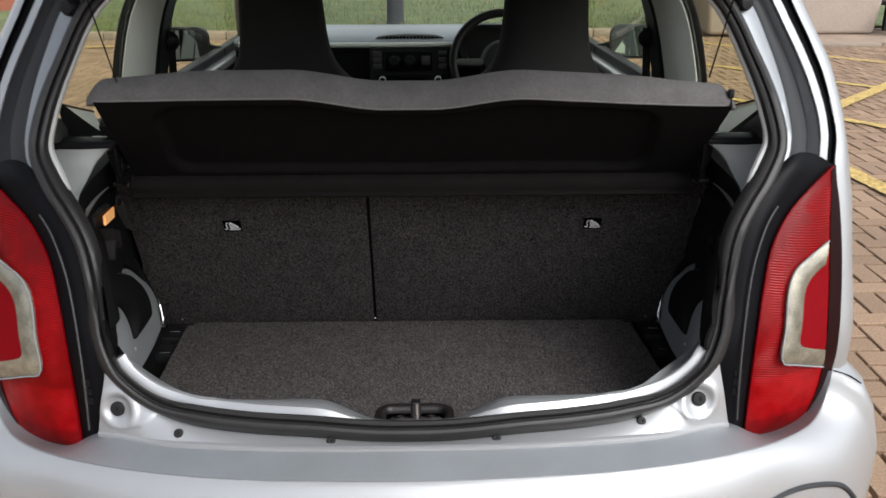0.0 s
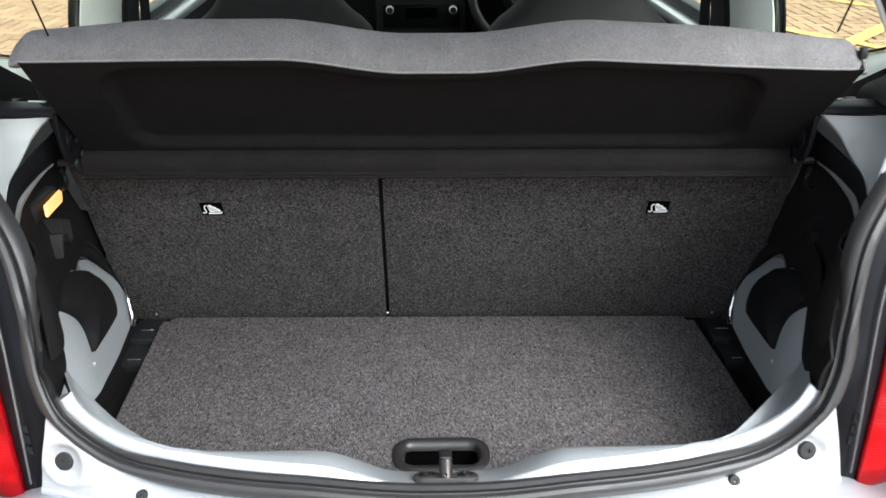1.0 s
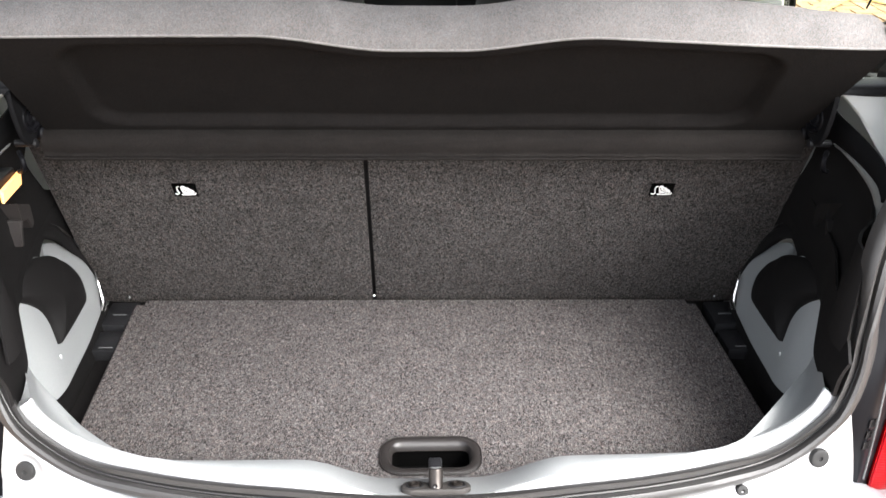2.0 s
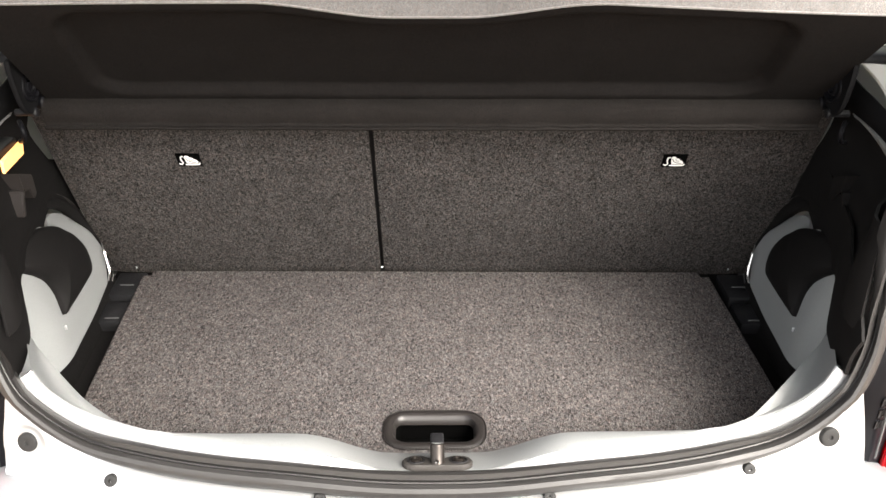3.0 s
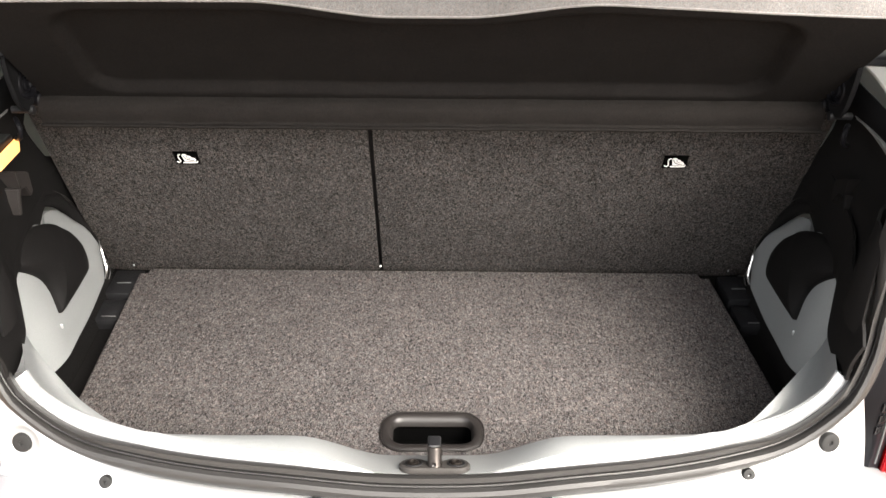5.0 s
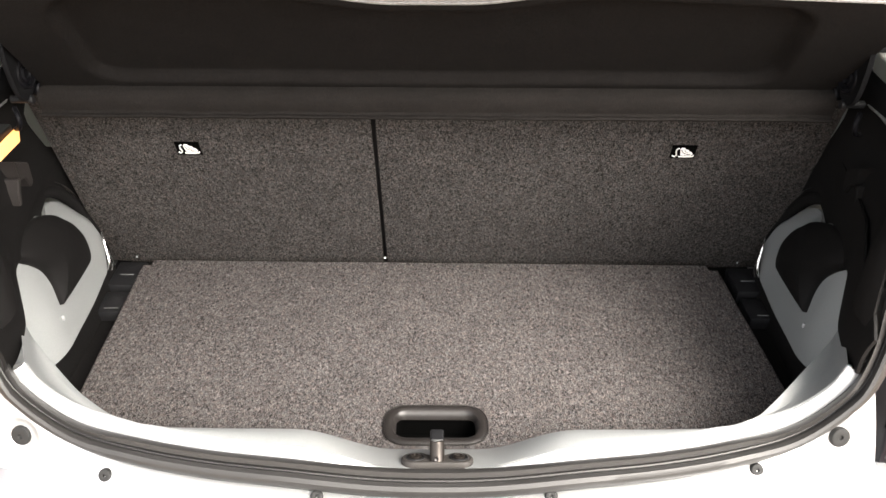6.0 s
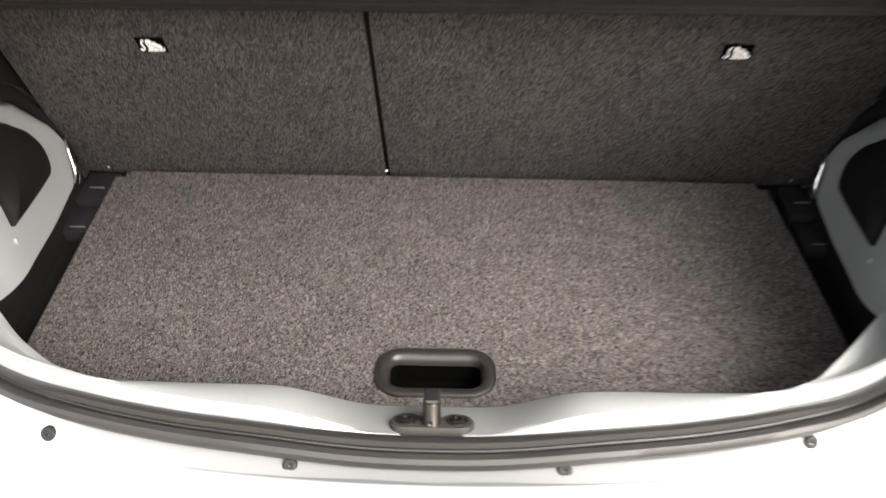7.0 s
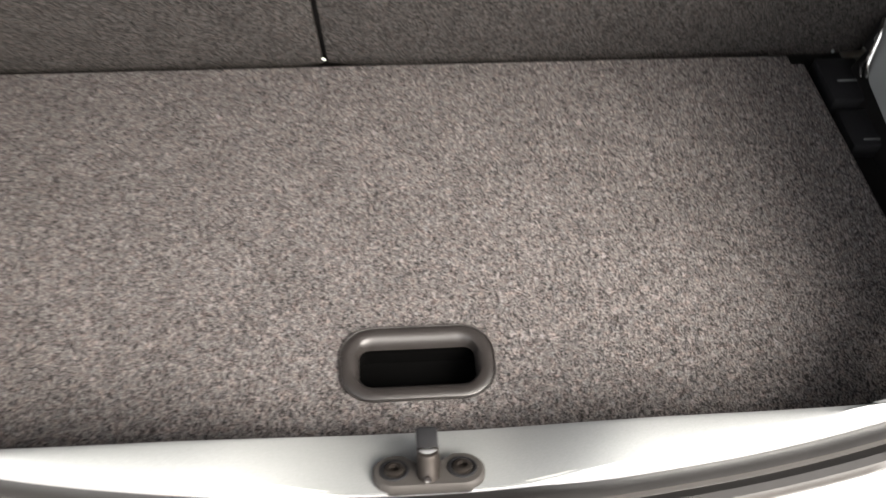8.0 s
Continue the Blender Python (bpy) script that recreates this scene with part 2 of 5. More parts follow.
M_RIM = mat("silver_wheel", (0.45, 0.46, 0.47), rough=0.35, metal=0.8, vary=0.1, vscale=12)


def lamp_glow():
    m = mat("lit_amber_lens", (0.9, 0.5, 0.22), rough=0.3, vary=0.1, vscale=60)
    b = m.node_tree.nodes["Principled BSDF"]
    b.inputs["Emission Color"].default_value = (1.0, 0.42, 0.11, 1)
    b.inputs["Emission Strength"].default_value = 0.28
    return m


M_AMBER = lamp_glow()


# ---------------------------------------------------------------- tools
def carx(x, y):
    """The car stands turned a touch to its left, seen along y."""
    return x + 0.014 - 0.034 * y


TAIL_YAW = 0.016
roots = {}


def thing(name, base, label, category, group=""):
    ob = new(name)
    ob.empty_display_size = 0.1
    ob.location = base
    tagged(ob, label, category, group)
    roots[ob.name] = Vector(base)
    return ob


def root_of(ob):
    while ob.parent:
        ob = ob.parent
    return ob


def part(name, bm, material, parent=None, label="", skew=True, smooth=40):
    """Links a bmesh as one mesh object under a thing or a part."""
    if skew:
        for v in bm.verts:
            x = v.co.x
            v.co.x = carx(x, v.co.y)
            v.co.y += TAIL_YAW * x * (1 - smoothstep(0.08, 0.34, v.co.y))
    if parent:
        bmesh.ops.translate(bm, verts=bm.verts, vec=-roots[root_of(parent).name])
    bmesh.ops.recalc_face_normals(bm, faces=bm.faces)
    for f in bm.faces:
        f.smooth = smooth > 0
    if smooth:
        for e in bm.edges:
            e.smooth = len(e.link_faces) != 2 or e.calc_face_angle(3.2) < radians(smooth)
    me = bpy.data.meshes.new(name)
    bm.to_mesh(me)
    bm.free()
    me.materials.append(material)
    ob = new(name, me)
    if parent:
        ob.parent = parent
    if label:
        ob["label"] = label
    return ob


def spline(pts, n, closed=False):
    """n points at even steps along a smooth curve through pts."""
    p = [Vector(q) for q in pts]
    k = len(p)
    fine = []
    for i in range(k if closed else k - 1):
        if closed:
            a, b, c, d = p[i - 1], p[i], p[(i + 1) % k], p[(i + 2) % k]
        else:
            a, b, c, d = p[max(i - 1, 0)], p[i], p[i + 1], p[min(i + 2, k - 1)]
        for j in range(16):
            t = j / 16
            fine.append(0.5 * (2 * b + (c - a) * t + (2 * a - 5 * b + 4 * c - d) * t * t + (3 * b - a - 3 * c + d) * t ** 3))
    fine.append(p[0].copy() if closed else p[-1])
    acc = [0.0]
    for u, v in zip(fine, fine[1:]):
        acc.append(acc[-1] + (v - u).length)
    out, j = [], 0
    for i in range(n):
        s = acc[-1] * i / (n if closed else n - 1)
        while j < len(acc) - 2 and acc[j + 1] < s:
            j += 1
        f = (s - acc[j]) / max(acc[j + 1] - acc[j], 1e-9)
        out.append(fine[j].lerp(fine[j + 1], min(f, 1)))
    return out


def grid(rows, closed=False, wrap=False, into=None):
    """A sheet over rows of points. closed: each row is a ring; wrap: the last row meets the first."""
    bm = into or bmesh.new()
    vs = [[bm.verts.new(p) for p in r] for r in rows]
    n = len(rows[0])
    for a in range(len(rows) if wrap else len(rows) - 1):
        r0, r1 = vs[a], vs[(a + 1) % len(rows)]
        for i in range(n if closed else n - 1):
            j = (i + 1) % n
            try:
                bm.faces.new((r0[i], r0[j], r1[j], r1[i]))
            except ValueError:
                pass
    return bm


def thick(bm, t):
    bmesh.ops.recalc_face_normals(bm, faces=bm.faces)
    bmesh.ops.solidify(bm, geom=bm.faces[:], thickness=t)
    return bm


def loft(a, b, n=24, m=5, bulge=None, t=0.004):
    """A thick sheet between two curves; bulge(u, v) gives an offset."""
    A, B = spline(a, n), spline(b, n)
    rows = []
    for j in range(m):
        v = j / (m - 1)
        row = []
        for i in range(n):
            p = A[i].lerp(B[i], v)
            if bulge:
                p = p + bulge(i / (n - 1), v)
            row.append(p)
        rows.append(row)
    bm = grid(rows)
    return thick(bm, t) if t else bm


def box(lo, hi, bevel=0.004, seg=2):
    bm = bmesh.new()
    bmesh.ops.create_cube(bm, size=1)
    lo, hi = Vector(lo), Vector(hi)
    for v in bm.verts:
        v.co = Vector((lo[i] + (v.co[i] + 0.5) * (hi[i] - lo[i]) for i in range(3)))
    if bevel:
        bmesh.ops.bevel(bm, geom=bm.edges[:], offset=bevel, segments=seg, affect="EDGES", profile=0.5)
    return bm


def ring(center, axis, profile, n=32):
    """A turned body: profile rows of (radius, height along axis)."""
    axis = Vector(axis).normalized()
    q = axis.to_track_quat("Z", "Y")
    rows = []
    for r, h in profile:
        rows.append([Vector(center) + q @ Vector((r * math.cos(2 * math.pi * i / n), r * math.sin(2 * math.pi * i / n), h)) for i in range(n)])
    return grid(rows, closed=True)


def tube(path, r, n=10, into=None, closed=False, cap=True):
    """A round bar along points; r may be a list."""
    path = [Vector(p) for p in path]
    k = len(path)
    rows = []
    side = None
    for i, p in enumerate(path):
        if closed:
            d = path[(i + 1) % k] - path[i - 1]
        else:
            d = path[min(i + 1, k - 1)] - path[max(i - 1, 0)]
        d.normalize()
        if side is None:
            side = d.orthogonal().normalized()
        side = (side - d * side.dot(d)).normalized()
        up = d.cross(side)
        rr = r[i] if isinstance(r, (list, tuple)) else r
        rows.append([p + side * rr * math.cos(2 * math.pi * j / n) + up * rr * math.sin(2 * math.pi * j / n) for j in range(n)])
    bm = grid(rows, closed=True, wrap=closed, into=into)
    if cap and not closed:
        bm.verts.ensure_lookup_table()
        vs = bm.verts[-n * k:]
        bm.faces.new(vs[:n])
        bm.faces.new(vs[-n:])
    return bm


def rounded(w, h, r, n=8):
    """A rounded rectangle's outline, w by h, about 0."""
    out = []
    for cx, cy, a0 in ((w / 2 - r, h / 2 - r, 0), (-w / 2 + r, h / 2 - r, 90), (-w / 2 + r, -h / 2 + r, 180), (w / 2 - r, -h / 2 + r, 270)):
        for i in range(n):
            a = radians(a0 + 90 * i / (n - 1))
            out.append((cx + r * math.cos(a), cy + r * math.sin(a)))
    return out


def smoothstep(a, b, x):
    t = min(max((x - a) / (b - a), 0), 1)
    return t * t * (3 - 2 * t)


def tail(x, z, off=0.0):
    """The car's tail: y over half-width x and height z; bowed in plan, upright below, raked above."""
    y = -0.05 + 0.30 * x * x + off
    if z > 0.78:
        y += 0.3 * (min(z, 1.05) - 0.78)
    if z > 1.05:
        y += 0.5 * (z - 1.05)
    return Vector((x, y, z))


# half the tailgate opening, from the middle of the sill up and over to the roof
OPENING = [(0, 0.703), (0.07, 0.704), (0.17, 0.710), (0.27, 0.711), (0.36, 0.716), (0.43, 0.735), (0.485, 0.775), (0.512, 0.825), (0.520, 0.875), (0.530, 0.930),
           (0.546, 0.985), (0.574, 1.030), (0.611, 1.076), (0.634, 1.118), (0.626, 1.172), (0.610, 1.220), (0.590, 1.266), (0.567, 1.315),
           (0.535, 1.360), (0.47, 1.405), (0.36, 1.425), (0.18, 1.435)]
HALF = OPENING + [(0, 1.438)]
LOOP = OPENING + [(-x, z) for x, z in reversed(HALF[1:])]
NLOOP = 260
loop2 = [(v.x, v.y) for v in spline([(x, z, 0) for x, z in LOOP], NLOOP, True)]


def station(i, inward, ahead=0.0):
    """A point by the opening's edge: metres towards the opening's middle and ahead of the tail's skin."""
    a, b = loop2[(i - 1) % NLOOP], loop2[(i + 1) % NLOOP]
    d = Vector((b[0] - a[0], b[1] - a[1])).normalized()
    x, z = loop2[i % NLOOP]
    return tail(x - d.y * inward, z + d.x * inward, ahead)


def side_range(zlo, zhi, sign):
    """The loop's places on one side between two heights, from below up."""
    ids = [i for i in range(NLOOP) if loop2[i][0] * sign > 0.3 and zlo <= loop2[i][1] <= zhi]
    return sorted(ids, key=lambda i: loop2[i][1])


# ---------------------------------------------------------------- the car
car = thing("hatchback_car", (0.014, 1.6, 0.0), "small silver hatchback parked with its tailgate open", "car")


def build_seal():
    # two rounded lobes with a groove; the seal lies flatter along the sill than up the pillars
    lobes = [(0.0, -0.010), (0.0, 0.006), (0.06, 0.013), (0.18, 0.017), (0.34, 0.0175), (0.49, 0.0135), (0.545, 0.004), (0.60, 0.004), (0.66, 0.0125), (0.82, 0.016), (0.94, 0.012), (1.0, 0.004), (1.0, -0.010)]
    rows = []
    for i in range(NLOOP):
        x, z = loop2[i]
        k = (1 - smoothstep(0.36, 0.52, abs(x))) * (1 - smoothstep(0.72, 0.82, z))
        a = Vector((-0.022, 0.004)).lerp(Vector((-0.016, -0.013)), k)
        b = Vector((0.014, 0.002)).lerp(Vector((0.005, 0.012)), k)
        e = smoothstep(0.34, 0.46, abs(x)) * (1 - smoothstep(0.85, 0.96, z))
        a = a.lerp(Vector((-0.024, -0.010)), e)
        b = b.lerp(Vector((-0.005, 0.010)), e)
        # narrower again towards the roof
        a = a.lerp(Vector((-0.016, 0.003)), smoothstep(1.14, 1.30, z))
        d = (b - a)
        n = Vector((d.y, -d.x)).normalized()
        n = n if n.y < 0 else -n
        rows.append([station(i, *(a + d * u + n * h)) for u, h in lobes])
    part("weatherstrip", grid(rows, closed=True, wrap=True), M_RUBBER, car, "black rubber seal round the boot opening")


def wall_shift(s):
    """The boot's side walls do not lie quite evenly about the middle."""
    return 0.010 if s < 0 else -0.004


def build_sill():
    # the painted sill inside the seal: a bright strip, a flatter shoulder and an inner skirt, scooped at the latch
    ids = [i for i in range(NLOOP) if loop2[i][1] < (0.804 if loop2[i][0] < 0 else 0.797)]
    ids = sorted(ids, key=lambda i: loop2[i][0])
    rows = [[] for _ in range(9)]
    crease = []
    for i in ids:
        x = abs(loop2[i][0])
        k = 1 - smoothstep(0.055, 0.165, x)
        end = smoothstep(0.34, 0.47, x)
        cn, cf = 0.0165 - 0.0215 * k - 0.0030 * end, 0.0225 - 0.0085 * end
        # the inner lip runs straight across while the outside bows
        lf = 0.060 - 0.30 * min(x, 0.38) ** 2 + 0.0235 * k
        lf = lf + (cf + 0.004 - lf) * smoothstep(0.345, 0.40, x)
        ln = 0.0135 - 0.049 * k + (cn - 0.004 - 0.0135) * smoothstep(0.345, 0.40, x)
        cf = min(cf, lf - 0.004)
        s0 = -0.006 - 0.004 * k - 0.014 * end
        pts = [(s0, 0.004), (s0 + 0.4 * (cn - s0), min(0.012 - 0.006 * end, cf - 0.005)), (cn - 0.0025, cf - 0.003), (cn, cf), (cn + (ln - cn) * 0.2, cf + (lf - cf) * 0.2), (ln + 0.0005, lf - 0.003), (ln - 0.002, lf), (ln - 0.02, lf + 0.003)]
        for r, (n, f) in zip(rows, pts):
            r.append(station(i, n, f))
        rows[8].append(station(i, ln - 0.02, lf + 0.003) + Vector((0, 0.002, -0.06)))
        crease.append(station(i, cn - 0.001, cf + 0.001))
    sill = part("boot_sill", thick(grid(rows[:4]), 0.002), M_SILVER, car, "silver painted boot sill")
    part("sill_shoulder", thick(grid([[p + Vector((0, -0.001, -0.0012)) for p in rows[3]]] + rows[4:]), 0.002), M_ARCH, sill, "silver inner shoulder of the sill, toned darker for shade")
    # thin grey bar stands for the shade in the crease beside the scoop
    for s in (-1, 1):
        line = [p + Vector((0, 0.0, 0.0006)) for p in sorted(crease, key=lambda p: abs(p.x)) if 0.052 < p.x * s < 0.150]
        n = len(line)
        part("sill_crease", tube(spline(line, 24), [0.0002 + 0.0010 * math.sin(math.pi * i / 23) for i in range(24)], 6), M_QUARTER, sill)
    # rounded gusset in each corner, from the strip ahead to the wheel arch
    for s in (-1, 1):
        A = spline([p for p in sorted(crease, key=lambda p: abs(p.x)) if p.x * s > 0.345], 24)
        w = wall_shift(s)
        B = spline([(s * (x + w * smoothstep(0.36, 0.44, x)), y, z) for x, y, z in ((0.345, 0.013, 0.727), (0.365, 0.015, 0.732), (0.388, 0.022, 0.736), (0.408, 0.037, 0.739), (0.432, 0.058, 0.742), (0.474, 0.102, 0.742), (0.508, 0.138, 0.743), (0.532, 0.163, 0.748), (0.549, 0.182, 0.770))], 24)
        rows = []
        for v in (0, 0.08, 0.25, 0.5, 0.75, 0.92, 1.0):
            rows.append([p.lerp(q, v) + Vector((0, 0, -0.012 * math.sin(math.pi * v) * smoothstep(0, 12, u) * (1 - 0.8 * smoothstep(17, 23, u)))) for u, (p, q) in enumerate(zip(A, B))])
        rows.append([q + Vector((s * 0.003, 0.002, -0.006)) for q in B])
        rows.append([q + Vector((s * 0.012, 0.004, -0.075 + 0.06 * smoothstep(15, 22, u))) for u, q in enumerate(B)])
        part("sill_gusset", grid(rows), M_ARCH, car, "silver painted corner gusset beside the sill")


def build_tail():
    ids = sorted((i for i in range(NLOOP) if loop2[i][1] < 0.8 and abs(loop2[i][0]) < 0.512), key=lambda i: loop2[i][0])
    a, b, d = [], [], []
    for i in ids:
        p = station(i, -0.012, 0.006)
        x = p.x * 1.065
        a.append(p)
        b.append(station(i, -0.022, 0.0))
        d.append(tail(x, 0.688 - 0.09 * x * x, -0.037 + 0.016 * smoothstep(0.40, 0.54, abs(x))))
    a, b, d = spline(a, 280), spline(b, 280), spline(d, 280)
    cups = (Vector((-0.500, 0, 0.711)), Vector((0.484, 0, 0.712)))

    def pressed(p):
        """The panel's pressings: a dished cup round each corner buffer, on a corner plate that stands proud."""
        q = p.copy()
        for c in cups:
            r = math.hypot(p.x - c.x, p.z - c.z)
            q.y += 0.0075 * (1 - smoothstep(0.013, 0.027, r)) - 0.0030 * smoothstep(0.022, 0.029, r) * (1 - smoothstep(0.031, 0.040, r))
        ax = abs(p.x)
        edge = 0.430 + 0.030 * smoothstep(0.715, 0.685, p.z) + 0.05 * smoothstep(0.690, 0.676, p.z)
        q.y -= 0.0022 * smoothstep(edge - 0.002, edge + 0.002, ax)
        return q
    rows = [a]
    for j in range(25):
        v = j / 24
        rows.append([pressed(p.lerp(q, v) + Vector((0, -0.004 * math.sin(math.pi * v), 0))) for p, q in zip(b, d)])
    rows_panel = rows[1:]
    part("rear_panel", thick(grid(rows), 0.003), M_SILVER, car, "silver painted panel under the boot opening")
    part("panel_flange", thick(grid([[q + Vector((0, 0.003, 0.0035)) for q in d], [q + Vector((0, -0.003, 0.0030)) for q in d], [q + Vector((0, -0.0055, 0.0015)) for q in d], [q + Vector((0, -0.006, -0.004)) for q in d]]), 0.001), M_SILVER, car)
    # bumper
    half = [(0, -0.14, 0.662), (0.15, -0.134, 0.661), (0.298, -0.118, 0.657), (0.43, -0.089, 0.652), (0.535, -0.053, 0.646), (0.63, -0.006, 0.638), (0.700, 0.044, 0.634), (0.740, 0.086, 0.645), (0.758, 0.110, 0.672), (0.764, 0.118, 0.704)]
    inner = [(0, -0.088, 0.686), (0.12, -0.080, 0.685), (0.24, -0.064, 0.681), (0.36, -0.037, 0.6745), (0.46, -0.008, 0.667), (0.545, 0.026, 0.652), (0.62, 0.062, 0.606), (0.70, 0.096, 0.612), (0.742, 0.120, 0.650), (0.752, 0.128, 0.704)]
    full = [(-x, y, z) for x, y, z in reversed(half[1:])] + half
    fin = [(-x, y, z) for x, y, z in reversed(inner[1:])] + inner
    E, I = spline(full, 91), spline(fin, 91)
    rows = [[p + Vector((0, 0.012, -0.004)) for p in I], I]
    for v in (0.3, 0.6, 0.85):
        rows.append([p.lerp(q, v) for p, q in zip(I, E)])
    rows.append(E)
    part("bumper_ledge", thick(grid(rows), 0.003), M_LEDGE, car, "silver bumper top with drip marks, darker than the body")
    for k in range(26):
        u = random.uniform(-0.66, 0.66)
        v = random.uniform(0.15, 0.85)
        i = int((u / 0.76 + 1) / 2 * 90)
        p = I[i].lerp(E[i], v)
        r = random.uniform(0.0012, 0.0030)
        part("dirt_speck", ring(p + Vector((0, -0.0004, 0.0006)), (0, -0.25, 1), [(0, 0.0005), (r * 0.6, 0.0004), (r, 0.0)], 9), M_LEDGE if k % 3 else M_TRIM, car)
    ext = [(0.808, 0.20, 0.710), (0.832, 0.32, 0.712)]
    fullx = [(-x, y, z) for x, y, z in reversed(ext)] + full + ext
    F = spline(fullx, 121)
    rows = []
    for dz, out, side in ((0.0, 0.0, 0.0), (-0.006, 0.010, 0.006), (-0.03, 0.026, 0.020), (-0.08, 0.040, 0.028), (-0.15, 0.048, 0.034), (-0.20, 0.040, 0.046), (-0.22, 0.020, 0.066), (-0.30, 0.020, 0.074), (-0.40, 0.0, 0.066)):
        row = []
        for p in F:
            a = radians(86) * min(abs(p.x) / 0.77, 1) ** 2.4
            dirv = Vector((math.copysign(math.sin(a), p.x), -math.cos(a), 0))
            q = p + dirv * (out + (0.45 * out + side) * smoothstep(0.58, 0.77, abs(p.x))) * (1 - 0.92 * smoothstep(0.12, 0.26, p.y))
            q.z = max(p.z + dz, 0.24)
            row.append(q)
        rows.append(row)
    part("rear_bumper", thick(grid(rows), 0.003), M_SILVER, car, "silver painted rear bumper")
    for s in (-1, 1):
        part("bumper_seam", tube(spline([(s * 0.768, 0.1205, 0.7045), (s * 0.796, 0.1200, 0.6945), (s * 0.810, 0.1205, 0.6862), (s * 0.8215, 0.1185, 0.6782)], 16), 0.0014, 6), M_STRIP, car, "dark gap between bumper and wing")
    # dark bar laid on the bumper stands for a recess's soft shadow
    part("moulded_recess", tube(spline([(0.590, -0.070, 0.560), (0.633, -0.048, 0.564), (0.681, -0.028, 0.562), (0.738, -0.0035, 0.546), (0.768, 0.0120, 0.525), (0.789, 0.0205, 0.500)], 24), 0.0050, 8), M_CHANNEL, car, "dark bar for the shadow of a recess in the bumper")
    # rubber buffers pushed into the rear panel: a flat head with a shallow dimple
    skin = [p for r in rows_panel for p in r]
    for x, y, z, r, ax in ((-0.500, None, 0.711, 0.0125, (-0.15, -0.93, 0.30)), (0.484, None, 0.712, 0.0125, (0.15, -0.93, 0.30)), (-0.391, None, 0.686, 0.0080, (-0.1, -0.85, 0.5)),
                           (0.381, None, 0.691, 0.0080, (0.1, -0.85, 0.5)), (-0.135, -0.060, 0.686, 0.0075, (0, -0.6, 0.8)), (0.134, -0.058, 0.686, 0.0075, (0, -0.6, 0.8))):
        p = min(skin, key=lambda q: (q.x - x) ** 2 + (q.z - z) ** 2 + (0 if y is None else (q.y - y) ** 2))
        h = 0.0062 if r > 0.01 else 0.0035
        bm = ring(p, ax, [(0, h - 0.0030), (r * 0.18, h - 0.0030), (r * 0.26, h - 0.0008), (r * 0.70, h), (r * 0.92, h - 0.0008), (r, h - 0.0025), (r, -0.012)], 26)
        part("buffer", bm, M_BUFFER, car, "black rubber buffer")


def build_pillars():
    for s in (-1, 1):
        # bands across the pillar, given low down and at roof height: they close up towards the top
        bands = [("pillar_flange", M_LEDGE, [(-0.014, -0.010, 0.008), (-0.021, -0.016, 0.002), (-0.031, -0.040, 0.001), (-0.034, -0.045, 0.005)]),
                 ("drain_channel", M_CHANNEL, [(-0.034, -0.045, 0.005), (-0.037, -0.048, 0.015), (-0.050, -0.056, 0.018), (-0.062, -0.062, 0.016), (-0.069, -0.066, 0.012)]),
                 ("pillar_strip", M_CHANNELDARK, [(-0.069, -0.066, 0.012), (-0.072, -0.069, 0.009), (-0.092, -0.079, 0.006), (-0.095, -0.082, 0.005)]),
                 ("pillar_edge", M_SILVER, [(-0.095, -0.082, 0.005), (-0.096, -0.083, 0.0), (-0.112, -0.097, 0.0), (-0.114, -0.099, 0.006)]),
                 ("pillar_gap", M_STRIP, [(-0.114, -0.099, 0.006), (-0.115, -0.101, 0.014), (-0.128, -0.116, 0.014), (-0.131, -0.119, 0.002)])]
        for name, m, prof in bands:
            start = {"pillar_edge": 1.080, "pillar_gap": 1.075}.get(name, 1.075)
            ids = side_range(start, 1.40, s)
            foot_in = 0.024 if name in ("pillar_edge", "pillar_gap") else 0.0  # tucked behind the lamp cover
            bm = grid([[station(i, n0 + (n1 - n0) * smoothstep(1.08, 1.33, loop2[i][1]), f + foot_in * (1 - smoothstep(1.088, 1.116, loop2[i][1]))) for i in ids] for n0, n1, f in prof])
            part(name, thick(bm, 0.002), m, car)
        # pale inner trim edge beside the glass
        bm = grid([[station(i, 0.010 + (n - 0.010) * smoothstep(1.020, 1.075, loop2[i][1]), f) for i in side_range(1.026, 1.41, s)] for n, f in ((0.010, 0.004), (0.015, 0.005), (0.0185, 0.008), (0.0195, 0.015))])
        part("opening_trim", thick(bm, 0.002), M_EDGE, car, "pale grey trim edge inside the seal")


